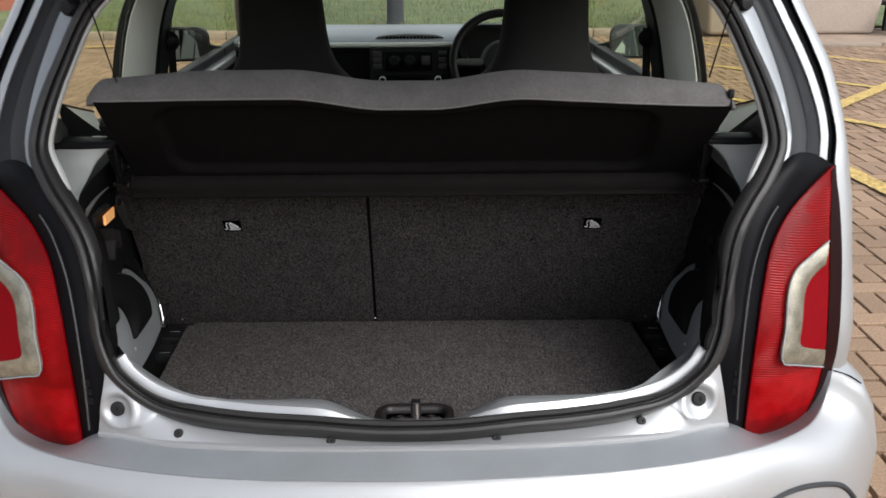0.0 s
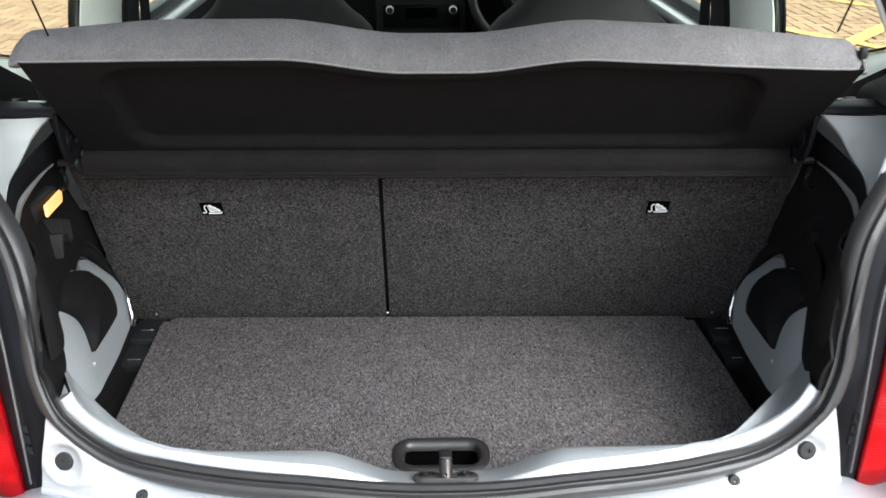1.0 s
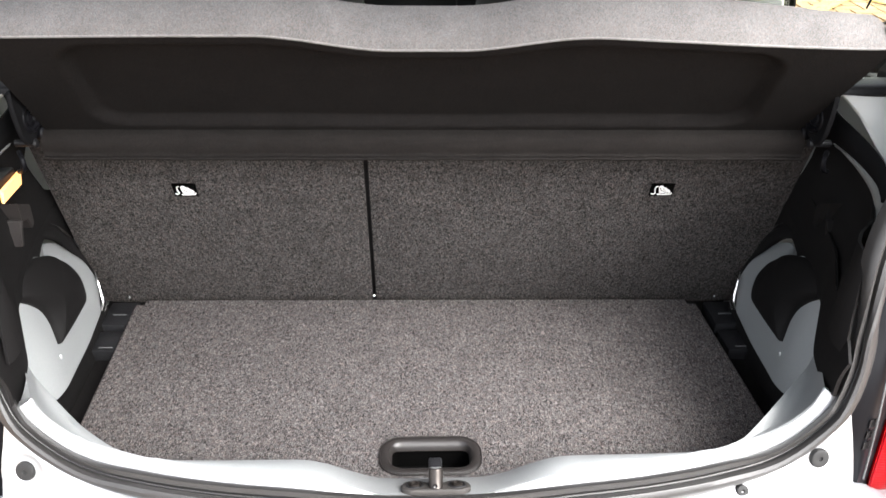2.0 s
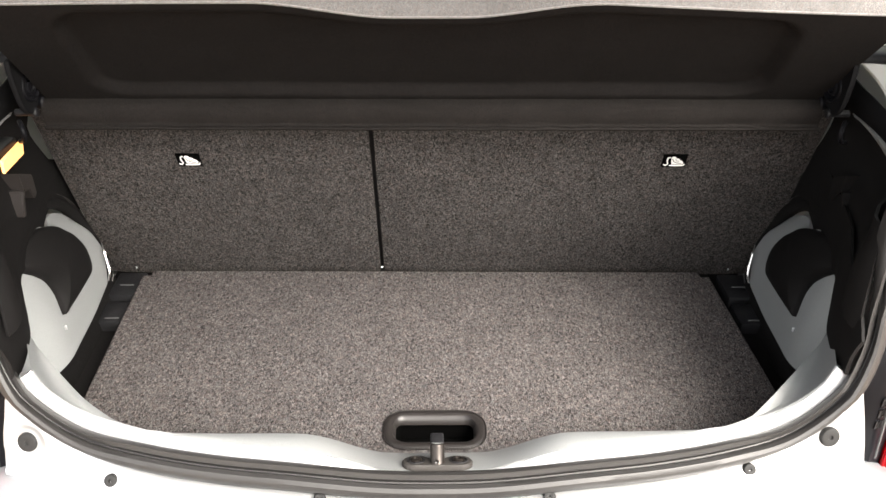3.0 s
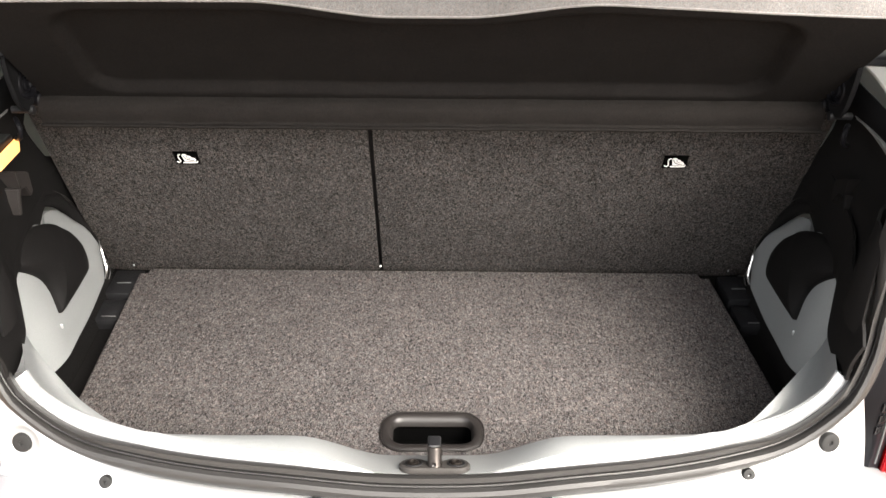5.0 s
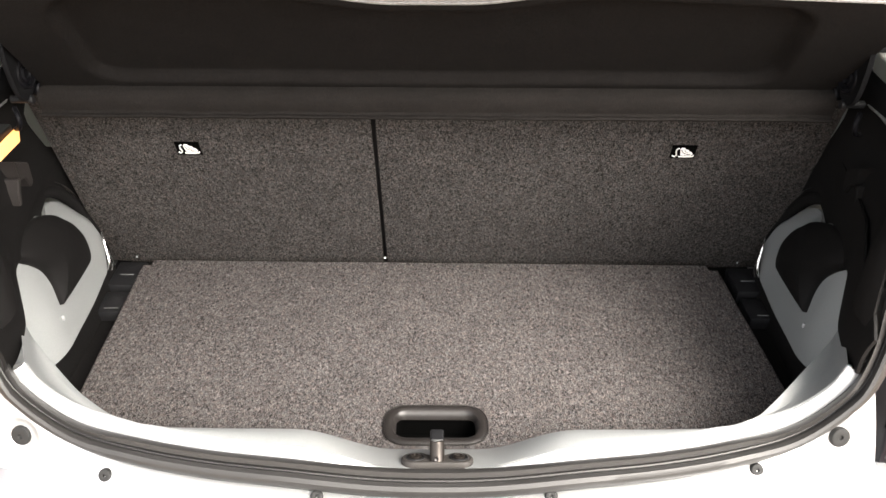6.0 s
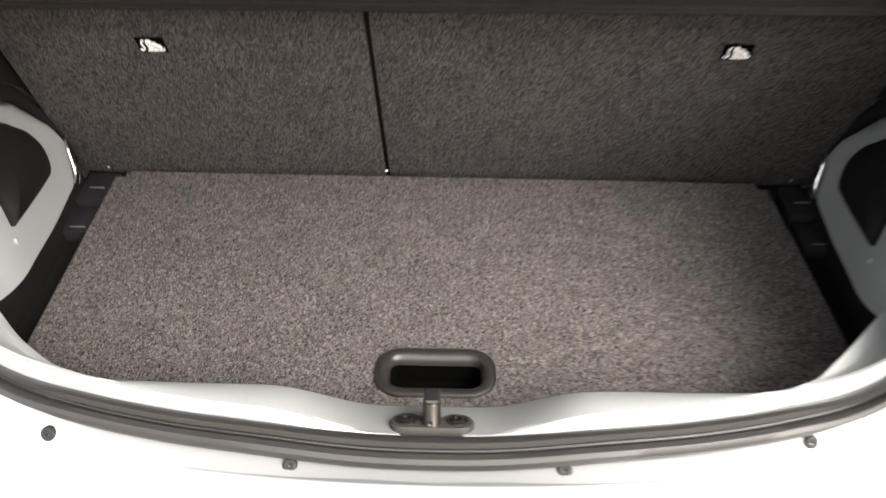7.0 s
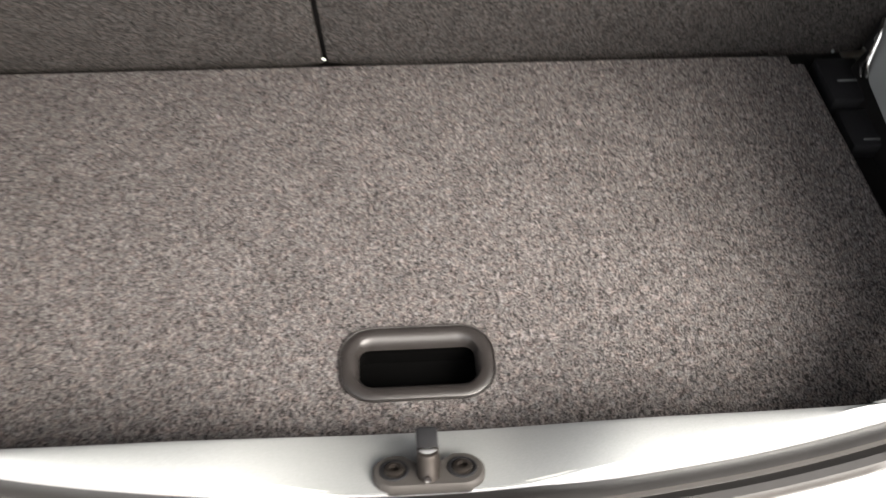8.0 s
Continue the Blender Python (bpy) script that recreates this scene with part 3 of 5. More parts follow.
def build_tail_lamps():
    inner = [(0.588, 0.604), (0.587, 0.709), (0.592, 0.803), (0.604, 0.876), (0.620, 0.945), (0.652, 0.998), (0.697, 1.036), (0.750, 1.068)]
    outer = [(0.602, 0.602), (0.665, 0.605), (0.724, 0.627), (0.742, 0.690), (0.743, 0.77), (0.746, 0.868), (0.746, 0.966), (0.7485, 1.060)]
    cover = [(0.545, 0.636), (0.523, 0.775), (0.541, 0.870), (0.551, 0.930), (0.567, 0.985), (0.596, 1.034), (0.630, 1.072), (0.655, 1.090)]
    white_o = [(0.742, 0.943), (0.70, 0.922), (0.670, 0.903), (0.655, 0.870), (0.650, 0.81), (0.645, 0.752), (0.68, 0.737), (0.740, 0.719)]
    white_i = [(0.736, 0.903), (0.712, 0.890), (0.698, 0.876), (0.690, 0.855), (0.686, 0.81), (0.682, 0.776), (0.70, 0.765), (0.740, 0.752)]
    for s in (-1, 1):
        def c(pts, off=0.0):
            out = []
            for x, z in pts:
                k = -off / 1.37
                p = tail(x - (x - 0.05) * k, z + (1.465 - z) * k, 0.0)
                p.y += off
                p.x *= s
                out.append(p)
            return out
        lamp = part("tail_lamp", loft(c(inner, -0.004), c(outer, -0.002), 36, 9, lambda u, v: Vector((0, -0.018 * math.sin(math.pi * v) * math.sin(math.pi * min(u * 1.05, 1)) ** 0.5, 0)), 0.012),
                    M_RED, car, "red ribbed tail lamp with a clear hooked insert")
        part("clear_insert", loft(c(white_o, -0.021), c(white_i, -0.022), 30, 5, lambda u, v: Vector((0, -0.003 * math.sin(math.pi * v), 0)), 0.005), M_CLEAR, lamp, "clear ribbed reversing lamp insert")
        part("red_reflector", loft(c(white_i, -0.019), c([(0.738, 0.900), (0.739, 0.88), (0.74, 0.86), (0.74, 0.84), (0.74, 0.81), (0.74, 0.79), (0.74, 0.77), (0.74, 0.754)], -0.017), 24, 4, None, 0.004), M_RED2, lamp, "smooth red reflector")
        part("insert_edge", tube([p + Vector((0, -0.003, 0)) for p in spline(c(white_o, -0.021), 30)], 0.0014, 6), M_GREYDASH, lamp, "bright moulded edge of the insert")
        part("lamp_side", loft(c(outer[2:-1] + [(0.748, 1.066)], -0.005), c([(0.734, 0.640), (0.766, 0.698), (0.771, 0.77), (0.774, 0.868), (0.770, 0.966), (0.758, 1.070)], -0.001), 24, 4, None, 0.006), M_DEEPRED, lamp, "dark red lamp edge")
        part("lamp_rim", tube([p + Vector((0, -0.004, 0)) for p in spline(c(inner, -0.004), 40)], 0.0016, 6), M_RED2, lamp, "moulded edge of the lamp")
        cov = part("lamp_cover", loft(c(cover, 0.0), c(inner[:-1] + [(0.752, 1.070)], 0.002), 36, 9,
                                      lambda u, v: Vector((0, (-0.012 * math.sin(math.pi * v) + 0.012 * smoothstep(0.4, 0.6, v) * (1 - v)) * (1 - smoothstep(0.93, 1.0, u)), 0.016 * smoothstep(0.80, 1.0, u) * math.sin(math.pi * v ** 0.8))), 0.004), M_GLOSS, car, "gloss black cover between seal and tail lamp")
        part("cover_ridge", tube(spline([p + Vector((0, -0.016, 0)) for p in c([(0.562, 0.66), (0.556, 0.76), (0.566, 0.86), (0.580, 0.93), (0.604, 0.99), (0.626, 1.02)])], 30), 0.0016, 6), M_TRIM, cov)
        # worn raised lettering on the cover's foot, too small to read
        for k in range(4):
            for j in range(3):
                p = tail(0.549 + 0.004 * k, 0.716 + 0.018 * j, -0.012)
                part("raised_mark", box((s * p.x - 0.0012, p.y - 0.001, p.z - 0.006), (s * p.x + 0.0012, p.y + 0.001, p.z + 0.006), 0, 1), M_BLACK, cov)
        # quarter panel: beside the lamp and up the pillar, then along the flank
        lo = [(0.764, 0.700), (0.770, 0.77), (0.773, 0.868), (0.770, 0.966), (0.756, 1.066)]
        up = [station(i, -0.131 + 0.012 * smoothstep(1.08, 1.33, loop2[i][1]), 0.002) for i in side_range(1.085, 1.40, 1)]
        edge = spline([tail(x, z) for x, z in lo] + up[3::4], 60)
        rows = []
        for j in range(7):
            v = j / 6
            row = []
            for p in edge:
                w = 0.828 + 0.010 * (1 - smoothstep(0.75, 0.95, p.z)) if p.z < 1.0 else 0.828 - 0.17 * (p.z - 1.0) - 0.10 * max(p.z - 1.15, 0) - 0.25 * max(p.z - 1.24, 0)
                deep = 0.16 - 0.07 * smoothstep(1.0, 1.2, p.z)
                a = v * math.pi / 2
                q = Vector((p.x + (max(w, p.x + 0.022) - p.x) * math.sin(a), p.y + deep * (1 - math.cos(a)), p.z))
                q.x *= s
                row.append(q)
            rows.append(row)
        part("quarter_panel", thick(grid(rows), 0.003), M_SILVER, car, "silver rear quarter panel")


def flank_w(y):
    return 0.80 + 0.030 * (1 - smoothstep(0.35, 1.1, y)) + 0.015 * math.sin(min(max((y - 0.1) / 3.2, 0), 1) * math.pi) - 0.16 * smoothstep(2.7, 3.4, y)


def build_body():
    axles = (0.42, 2.84)
    for s in (-1, 1):
        ys = [0.24 + (3.30 - 0.24) * i / 90 for i in range(91)]
        rows = []
        for v in [i / 10 for i in range(11)]:
            row = []
            for y in ys:
                zb = 0.22
                for a in axles:
                    if abs(y - a) < 0.33:
                        zb = max(zb, 0.28 + math.sqrt(0.33 ** 2 - (y - a) ** 2))
                zt = 1.00 + 0.03 * (y < 0.6) - 0.20 * smoothstep(2.6, 3.35, y)
                z = zb + (zt - zb) * v
                w = flank_w(y) - 0.07 * (1 - smoothstep(0.2, 0.5, z)) - 0.035 * smoothstep(0.8, 1.03, z)
                row.append(Vector((s * w, y, z)))
            rows.append(row)
        part("flank_panel", thick(grid(rows), 0.01), M_SILVER, car, "silver painted flank")
        for y0 in (1.16, 2.36):
            part("door_gap", tube([(s * (flank_w(y0) + 0.001 - 0.07 * (1 - smoothstep(0.2, 0.5, z)) - 0.035 * smoothstep(0.8, 1.03, z)), y0, z) for z in (0.3, 0.45, 0.6, 0.8, 0.9, 0.99)], 0.003, 5), M_BLACK, car)
        # belt rail, roof rail and pillars
        part("belt_rail", box((s * 0.755 - 0.02, 0.45, 0.985), (s * 0.755 + 0.02, 2.72, 1.035), 0.006), M_BLACK, car, "black window belt strip")
        part("b_pillar", loft([(s * 0.764, 0.985, 1.0), (s * 0.755, 0.995, 1.12), (s * 0.717, 1.02, 1.28), (s * 0.630, 1.04, 1.43)], [(s * 0.745, 1.18, 1.0), (s * 0.732, 1.19, 1.12), (s * 0.695, 1.21, 1.28), (s * 0.62, 1.22, 1.43)], 14, 6,
             lambda u, v: Vector((-s * 0.030 * math.sin(math.pi * v), 0, 0)), 0.015), M_PALE, car, "pale grey B-pillar trim")
        part("pillar_cover", loft([(s * 0.782, 0.985, 1.0), (s * 0.773, 0.995, 1.12), (s * 0.735, 1.02, 1.28), (s * 0.648, 1.04, 1.43)], [(s * 0.780, 1.18, 1.0), (s * 0.768, 1.19, 1.12), (s * 0.731, 1.21, 1.28), (s * 0.645, 1.22, 1.43)], 14, 4, None, 0.004), M_GLOSS, car, "black outer pillar cover")
        part("pillar_shadow_gap", tube(spline([(s * 0.760, 0.978, 1.02), (s * 0.750, 0.988, 1.12), (s * 0.711, 1.013, 1.28), (s * 0.626, 1.033, 1.42)], 16), 0.0045, 6), M_BLACK, car)
        door = part("front_door", loft([(s * 0.73, 1.30, 0.30), (s * 0.71, 1.30, 0.75), (s * 0.735, 1.30, 0.985)], [(s * 0.73, 2.6, 0.30), (s * 0.71, 2.6, 0.75), (s * 0.735, 2.6, 0.985)], 12, 4, None, 0.02), M_BLACK, car, "front door with a black inner card")
        part("door_frame", loft([(s * 0.75, 1.19, 1.0), (s * 0.735, 1.20, 1.12), (s * 0.70, 1.22, 1.28), (s * 0.62, 1.24, 1.43)], [(s * 0.75, 1.29, 1.0), (s * 0.735, 1.30, 1.12), (s * 0.70, 1.31, 1.28), (s * 0.62, 1.32, 1.43)], 14, 4, None, 0.03), M_BLACK, door, "black door frame")
        part("a_pillar", tube(spline([(s * 0.74, 2.72, 1.00), (s * 0.69, 2.45, 1.20), (s * 0.60, 2.05, 1.42)], 12), 0.035, 10), M_TRIM, car)
        part("roof_rail", tube(spline([(s * 0.545, 0.40, 1.43), (s * 0.61, 1.1, 1.455), (s * 0.60, 2.05, 1.43)], 14), 0.035, 10), M_SILVER, car)
        part("side_glass", loft([(s * 0.75, 0.52, 1.03), (s * 0.73, 0.49, 1.15), (s * 0.69, 0.46, 1.29), (s * 0.615, 0.44, 1.42)], [(s * 0.754, 0.985, 1.03), (s * 0.744, 0.995, 1.14), (s * 0.707, 1.02, 1.29), (s * 0.625, 1.04, 1.43)], 10, 4, None, 0), M_SIDEGLASS, car).visible_shadow = False
        part("door_glass", loft([(s * 0.757, 1.28, 1.03), (s * 0.745, 1.29, 1.14), (s * 0.705, 1.31, 1.29), (s * 0.625, 1.32, 1.43)], [(s * 0.757, 2.66, 1.03), (s * 0.735, 2.50, 1.14), (s * 0.69, 2.28, 1.29), (s * 0.615, 2.06, 1.42)], 10, 4, None, 0), M_SIDEGLASS, door).visible_shadow = False
        part("door_top", box((s * 0.725 - 0.025, 1.30, 0.975), (s * 0.725 + 0.025, 2.65, 1.003), 0.008), M_SILVER, door, "silver painted inner door top")
        # wheels
        for a in axles:
            wc = Vector((s * 0.70, a, 0.28))
            wheel = part("wheel", ring(wc, (s, 0, 0), [(0.175, -0.085), (0.25, -0.085), (0.275, -0.07), (0.28, -0.04), (0.28, 0.04), (0.275, 0.07), (0.25, 0.085), (0.175, 0.075)], 40), M_TYRE, car, "black tyre on a silver wheel")
            bm = ring(wc, (s, 0, 0), [(0.178, 0.07), (0.165, 0.045), (0.06, 0.055), (0.03, 0.07), (0.0, 0.07)], 40)
            part("rim", bm, M_RIM, wheel)
            part("wheel_housing", thick(grid([[Vector((s * x, a + 0.335 * math.cos(t), 0.28 + 0.335 * math.sin(t))) for t in [math.pi * i / 16 for i in range(17)]] for x in (0.60, 0.79)]), 0.004), M_BLACK, car)
        # door mirror
        def shell(w, h, y, cz=1.055):
            return [Vector((s * 0.875 + u, y, cz + v)) for u, v in rounded(w, h, min(w, h) * 0.32, 7)]
        bm = grid([shell(0.06, 0.05, 2.27), shell(0.14, 0.10, 2.25), shell(0.175, 0.128, 2.21), shell(0.18, 0.132, 2.17), shell(0.165, 0.118, 2.168), shell(0.16, 0.112, 2.178)], closed=True)
        bm.verts.ensure_lookup_table()
        bm.faces.new(bm.verts[:28])
        bm.faces.new(bm.verts[-28:])
        mir = part("door_mirror", bm, M_CHANNEL if s > 0 else M_BLACK, car, "dark grey door mirror")
        bm = bmesh.new()
        bm.faces.new([bm.verts.new((p.x, p.y + (p.x - s * 0.875) * s * -0.18 - 0.008 + (p.z - 1.055) * (0.12 if s > 0 else 0.02), p.z)) for p in shell(0.158, 0.110, 2.178)])
        part("mirror_glass", bm, M_MIRROR, mir, "mirror glass", smooth=0)
        part("mirror_foot", tube([(s * 0.745, 2.24, 1.01), (s * 0.80, 2.21, 1.03)], 0.025, 10), M_BLACK, mir)
    # roof, floor, bonnet and front
    rows = []
    for i in range(13):
        y = 0.40 + 1.68 * i / 12
        row = []
        for j in range(13):
            x = -0.60 + 1.2 * j / 12
            row.append(Vector((x, y, 1.485 - 0.04 * (x / 0.6) ** 2 - 0.02 * ((y - 1.2) / 0.9) ** 2)))
        rows.append(row)
    part("roof", thick(grid(rows), 0.02), M_SILVER, car, "silver painted roof")
    part("headliner", box((-0.58, 0.42, 1.405), (0.58, 2.05, 1.42), 0.004), M_PALE, car, "pale grey roof lining")
    part("underbody", box((-0.68, 0.10, 0.20), (0.68, 3.2, 0.26), 0.01), M_BLACK, car)
    part("boot_tub", box((-0.56, 0.08, 0.52), (0.56, 0.60, 0.575), 0.006), M_DARKTRIM, car, "black boot well under the floor")
    part("cabin_floor", box((-0.70, 0.62, 0.265), (0.70, 2.6, 0.29), 0.004), M_FABRIC, car)
    rows = []
    for i in range(10):
        v = i / 9
        y = 2.72 + 0.62 * v
        w = flank_w(y) - 0.034
        zt = 1.00 - 0.20 * smoothstep(2.6, 3.35, y)
        rows.append([Vector((w * u, y, zt + 0.035 * (1 - u * u))) for u in [-1 + 2 * j / 12 for j in range(13)]])
    part("bonnet", thick(grid(rows), 0.01), M_SILVER, car, "silver bonnet")
    rows = []
    for z, y in ((0.76, 3.33), (0.6, 3.38), (0.45, 3.39), (0.3, 3.36), (0.22, 3.30)):
        rows.append([Vector((x, y - 0.14 * (x / 0.66) ** 2, z)) for x in [-0.66 + 1.32 * j / 12 for j in range(13)]])
    part("front_bumper", thick(grid(rows), 0.01), M_SILVER, car, "silver front bumper")
    rows = []
    for v in [i / 6 for i in range(7)]:
        y, z = 2.76 - 0.70 * v, 1.005 + 0.42 * v
        rows.append([Vector((x * (1 - 0.17 * v), y - 0.10 * (x / 0.72) ** 2, z)) for x in [-0.72 + 1.44 * j / 10 for j in range(11)]])
    part("windscreen", grid(rows), M_GLASS, car, "clear windscreen").visible_shadow = False


def build_tailgate():
    # swung up over the opening on its roof hinges
    rows = []
    for i in range(13):
        v = i / 12
        y, z = 0.36 - 0.86 * v, 1.50 + 0.42 * v - 0.10 * v * v
        w = 0.56 + 0.08 * math.sin(math.pi * v)
        rows.append([Vector((w * u, y - 0.03 * (1 - u * u), z + 0.03 * (1 - u * u))) for u in [-1 + j / 6 for j in range(13)]])
    gate = part("tailgate", thick(grid(rows), 0.035), M_GLOSS, car, "open tailgate, black glass skin")
    part("tailgate_lining", thick(grid([[p + Vector((0, 0, -0.06)) for p in r[1:-1]] for r in rows[6:12]]), 0.015), M_DARKTRIM, gate, "black plastic tailgate lining")
    for s in (-1, 1):
        part("gas_strut", tube([(s * 0.575, 0.29, 1.345), (s * 0.56, -0.02, 1.62)], 0.009, 10), M_BLACK, car, "black gas strut")
        part("strut_foot", ring((s * 0.583, 0.275, 1.345), (s * 0.4, -1, 0.1), [(0, 0.012), (0.012, 0.011), (0.015, 0.006), (0.015, -0.01)], 18), M_BLACK, car)


def arch_x(y, z, s):
    """Half-width of the wheel housing's inner wall."""
    return 0.558 + 0.2 * (z - 0.65) - 0.09 * (0.5 - y) + 5.0 * max(0.27 - y, 0) ** 2 + wall_shift(s)


def plate(outline, depth, s, proud=0.0, swell=0.0, n=60):
    """A smooth-edged sheet on the housing's wall from an outline in y and z, with rounded, filled inside."""
    pts = spline([(0, y, z) for y, z in outline], n, True)
    cy = sum(p.y for p in pts) / n
    cz = sum(p.z for p in pts) / n
    rows = []
    for k, g in ((1.0, 0.0), (0.985, 0.6), (0.93, 1.0), (0.7, 1.2), (0.4, 1.35), (0.12, 1.4)):
        row = []
        for p in pts:
            y, z = cy + (p.y - cy) * k, cz + (p.z - cz) * k
            row.append(Vector((s * (arch_x(y, z, s) - proud * min(g, 1) - swell * max(g - 1, 0) / 0.4), y, z)))
        rows.append(row)
    bm = grid(rows, closed=True)
    bm.verts.ensure_lookup_table()
    bm.faces.new(bm.verts[-n:])
    return bm


def build_boot_sides():
    for s in (-1, 1):
        # bare painted wheel housing, rolled over into the dark edging along its crown
        w = wall_shift(s)
        ys = [0.170 + 0.343 * i / 40 for i in range(41)]
        rows = []
        for v in [i / 14 for i in range(15)] + [1.02]:
            row = []
            for y in ys:
                k = max(y - 0.385, 0) / 0.1295
                top = 0.676 + 0.130 * math.sqrt(max(1 - k * k, 0)) + 0.02 * smoothstep(0.38, 0.33, y)
                foot = 0.638 + 0.008 * smoothstep(0.40, 0.25, y) + 0.030 * smoothstep(0.470, 0.513, y)
                z = foot + (top - foot) * min(v, 1)
                roll = smoothstep(0.78, 1.0, v) ** 2 * smoothstep(0.36, 0.42, y)
                row.append(Vector((s * (arch_x(y, z, s) + 0.016 * roll + 0.006 * (v > 1)), y, z)))
            rows.append(row)
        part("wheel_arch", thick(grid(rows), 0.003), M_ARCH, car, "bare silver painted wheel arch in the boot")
        part("arch_nib", box((s * (arch_x(0.275, 0.690, s) - 0.0015) - 0.002, 0.273, 0.684), (s * (arch_x(0.275, 0.690, s) - 0.0015) + 0.002, 0.2765, 0.692), 0.001, 1), M_SILVER, car)
        part("arch_skirt", loft([(s * (arch_x(y, 0.65, s) + 0.012), y, 0.655) for y in (0.20, 0.25, 0.3, 0.4, 0.52)], [(s * (0.548 + w), y, 0.580) for y in (0.20, 0.25, 0.3, 0.4, 0.52)], 16, 4, None, 0.003), M_DARKTRIM, car)
        # dark padded insert lying in the arch, leaf-shaped with its tip down
        part("arch_insert", plate([(0.285, 0.704), (0.291, 0.7035), (0.352, 0.697), (0.416, 0.692), (0.432, 0.695), (0.441, 0.708), (0.443, 0.731), (0.428, 0.760), (0.406, 0.782), (0.378, 0.805), (0.31, 0.832), (0.225, 0.835), (0.240, 0.810), (0.264, 0.787), (0.283, 0.764), (0.290, 0.739), (0.287, 0.716)], 0.004, s, 0.010, 0.012, 110), M_DARKTRIM, car, "black moulded insert in the wheel arch")
        # black boot side lining above the arch; its foot drops behind the sill and steps up round the insert
        ids = side_range(0.838, 0.958, s)
        front = spline([(s * (0.600 + w), 0.49, 0.845), (s * (0.604 + w), 0.46, 0.89), (s * (0.604 + w), 0.43, 0.94), (s * 0.606, 0.43, 0.970), (s * 0.608, 0.46, 0.995)], len(ids))
        A = [station(i, 0.008, 0.004) for i in ids]
        rows = []
        for v, dx in ((0, 0), (0.03, -0.006), (0.08, -0.010), (0.14, -0.006), (0.22, 0.010), (0.4, 0.020), (0.7, 0.014), (1.0, 0)):
            row = []
            for p, q in zip(A, front):
                r = p.lerp(q, v)
                r.x += s * (dx + 0.022 * math.sin(math.pi * v) * smoothstep(0.90, 0.96, r.z))
                row.append(r)
            rows.append(row)
        part("boot_side_lining", thick(grid(rows), 0.004), M_DARKTRIM, car, "black plastic boot side lining")
        part("lining_foot", loft([(s * (x + w * k), y, z) for x, y, z, k in ((0.497, 0.026, 0.798, 0.7), (0.506, 0.058, 0.783, 0.7), (0.517, 0.100, 0.774, 0.8), (0.531, 0.148, 0.771, 0.9), (0.540, 0.170, 0.775, 1), (0.542, 0.178, 0.800, 1), (0.547, 0.190, 0.822, 1), (0.560, 0.225, 0.818, 1), (0.578, 0.30, 0.798, 1), (0.589, 0.355, 0.797, 1), (0.598, 0.41, 0.812, 1), (0.602, 0.46, 0.804, 1), (0.600, 0.53, 0.75, 1))],
                               [(s * (x + w * k), y, z) for x, y, z, k in ((0.505, 0.026, 0.846, 0.7), (0.514, 0.058, 0.862, 0.7), (0.526, 0.100, 0.870, 1), (0.538, 0.148, 0.878, 1), (0.545, 0.170, 0.884, 1), (0.548, 0.178, 0.888, 1), (0.552, 0.190, 0.890, 1), (0.565, 0.225, 0.894, 1), (0.582, 0.30, 0.898, 1), (0.592, 0.355, 0.900, 1), (0.601, 0.41, 0.900, 1), (0.604, 0.46, 0.88, 1), (0.602, 0.54, 0.84, 1))], 48, 5, lambda u, v: Vector((-s * 0.004 * math.sin(math.pi * v), 0, 0)), 0.004), M_DARKTRIM, car)
        part("arch_edging", tube(spline([(s * (0.604 + w), 0.36, 0.834), (s * (0.603 + w), 0.42, 0.822), (s * (0.600 + w), 0.475, 0.790), (s * (0.594 + w), 0.512, 0.74), (s * (0.584 + w), 0.526, 0.69), (s * (0.572 + w), 0.524, 0.645)], 24), 0.011, 10), M_DARKTRIM, car)
        part("edging_lip", tube(spline([(s * (0.598 + w), 0.452, 0.825), (s * (0.598 + w), 0.485, 0.800), (s * (0.594 + w), 0.512, 0.766), (s * (0.588 + w), 0.528, 0.725)], 18), 0.0022, 6), M_BEZEL, car)
        # upper quarter trim, which takes light from the side glass
        near = spline([(s * 0.584, 0.172, 0.990), (s * 0.588, 0.184, 1.006), (s * 0.597, 0.222, 1.022), (s * 0.601, 0.268, 1.031), (s * 0.597, 0.310, 1.052), (s * 0.582, 0.324, 1.070), (s * 0.566, 0.328, 1.083)], 26)
        far = spline([(s * 0.572, 0.150, 0.976), (s * 0.592, 0.165, 0.986), (s * 0.612, 0.190, 1.002), (s * 0.648, 0.250, 1.036), (s * 0.680, 0.300, 1.062), (s * 0.690, 0.327, 1.084)], 26)
        rows = []
        for v in (0, 0.03, 0.1, 0.25, 0.4, 0.6, 0.8, 1.0):
            rows.append([q.lerp(p, v) + Vector((0, -0.010 * math.sin(math.pi * v) + 0.004 * (v == 0), 0)) for p, q in zip(far, near)])
        part("quarter_trim", thick(grid(rows), 0.003), M_QUARTER, car, "charcoal quarter trim below the side glass")
        rest_o = [(s * 0.600, 0.500, 1.058), (s * 0.598, 0.385, 1.040), (s * 0.598, 0.325, 1.035), (s * 0.598, 0.268, 1.029), (s * 0.594, 0.220, 1.022), (s * 0.586, 0.182, 1.006), (s * 0.584, 0.174, 0.994)]
        rest_i = [(s * 0.598, 0.480, 0.985), (s * 0.598, 0.361, 0.999), (s * 0.598, 0.295, 1.000), (s * 0.596, 0.237, 0.996), (s * 0.588, 0.195, 0.992), (s * 0.584, 0.178, 0.990)]
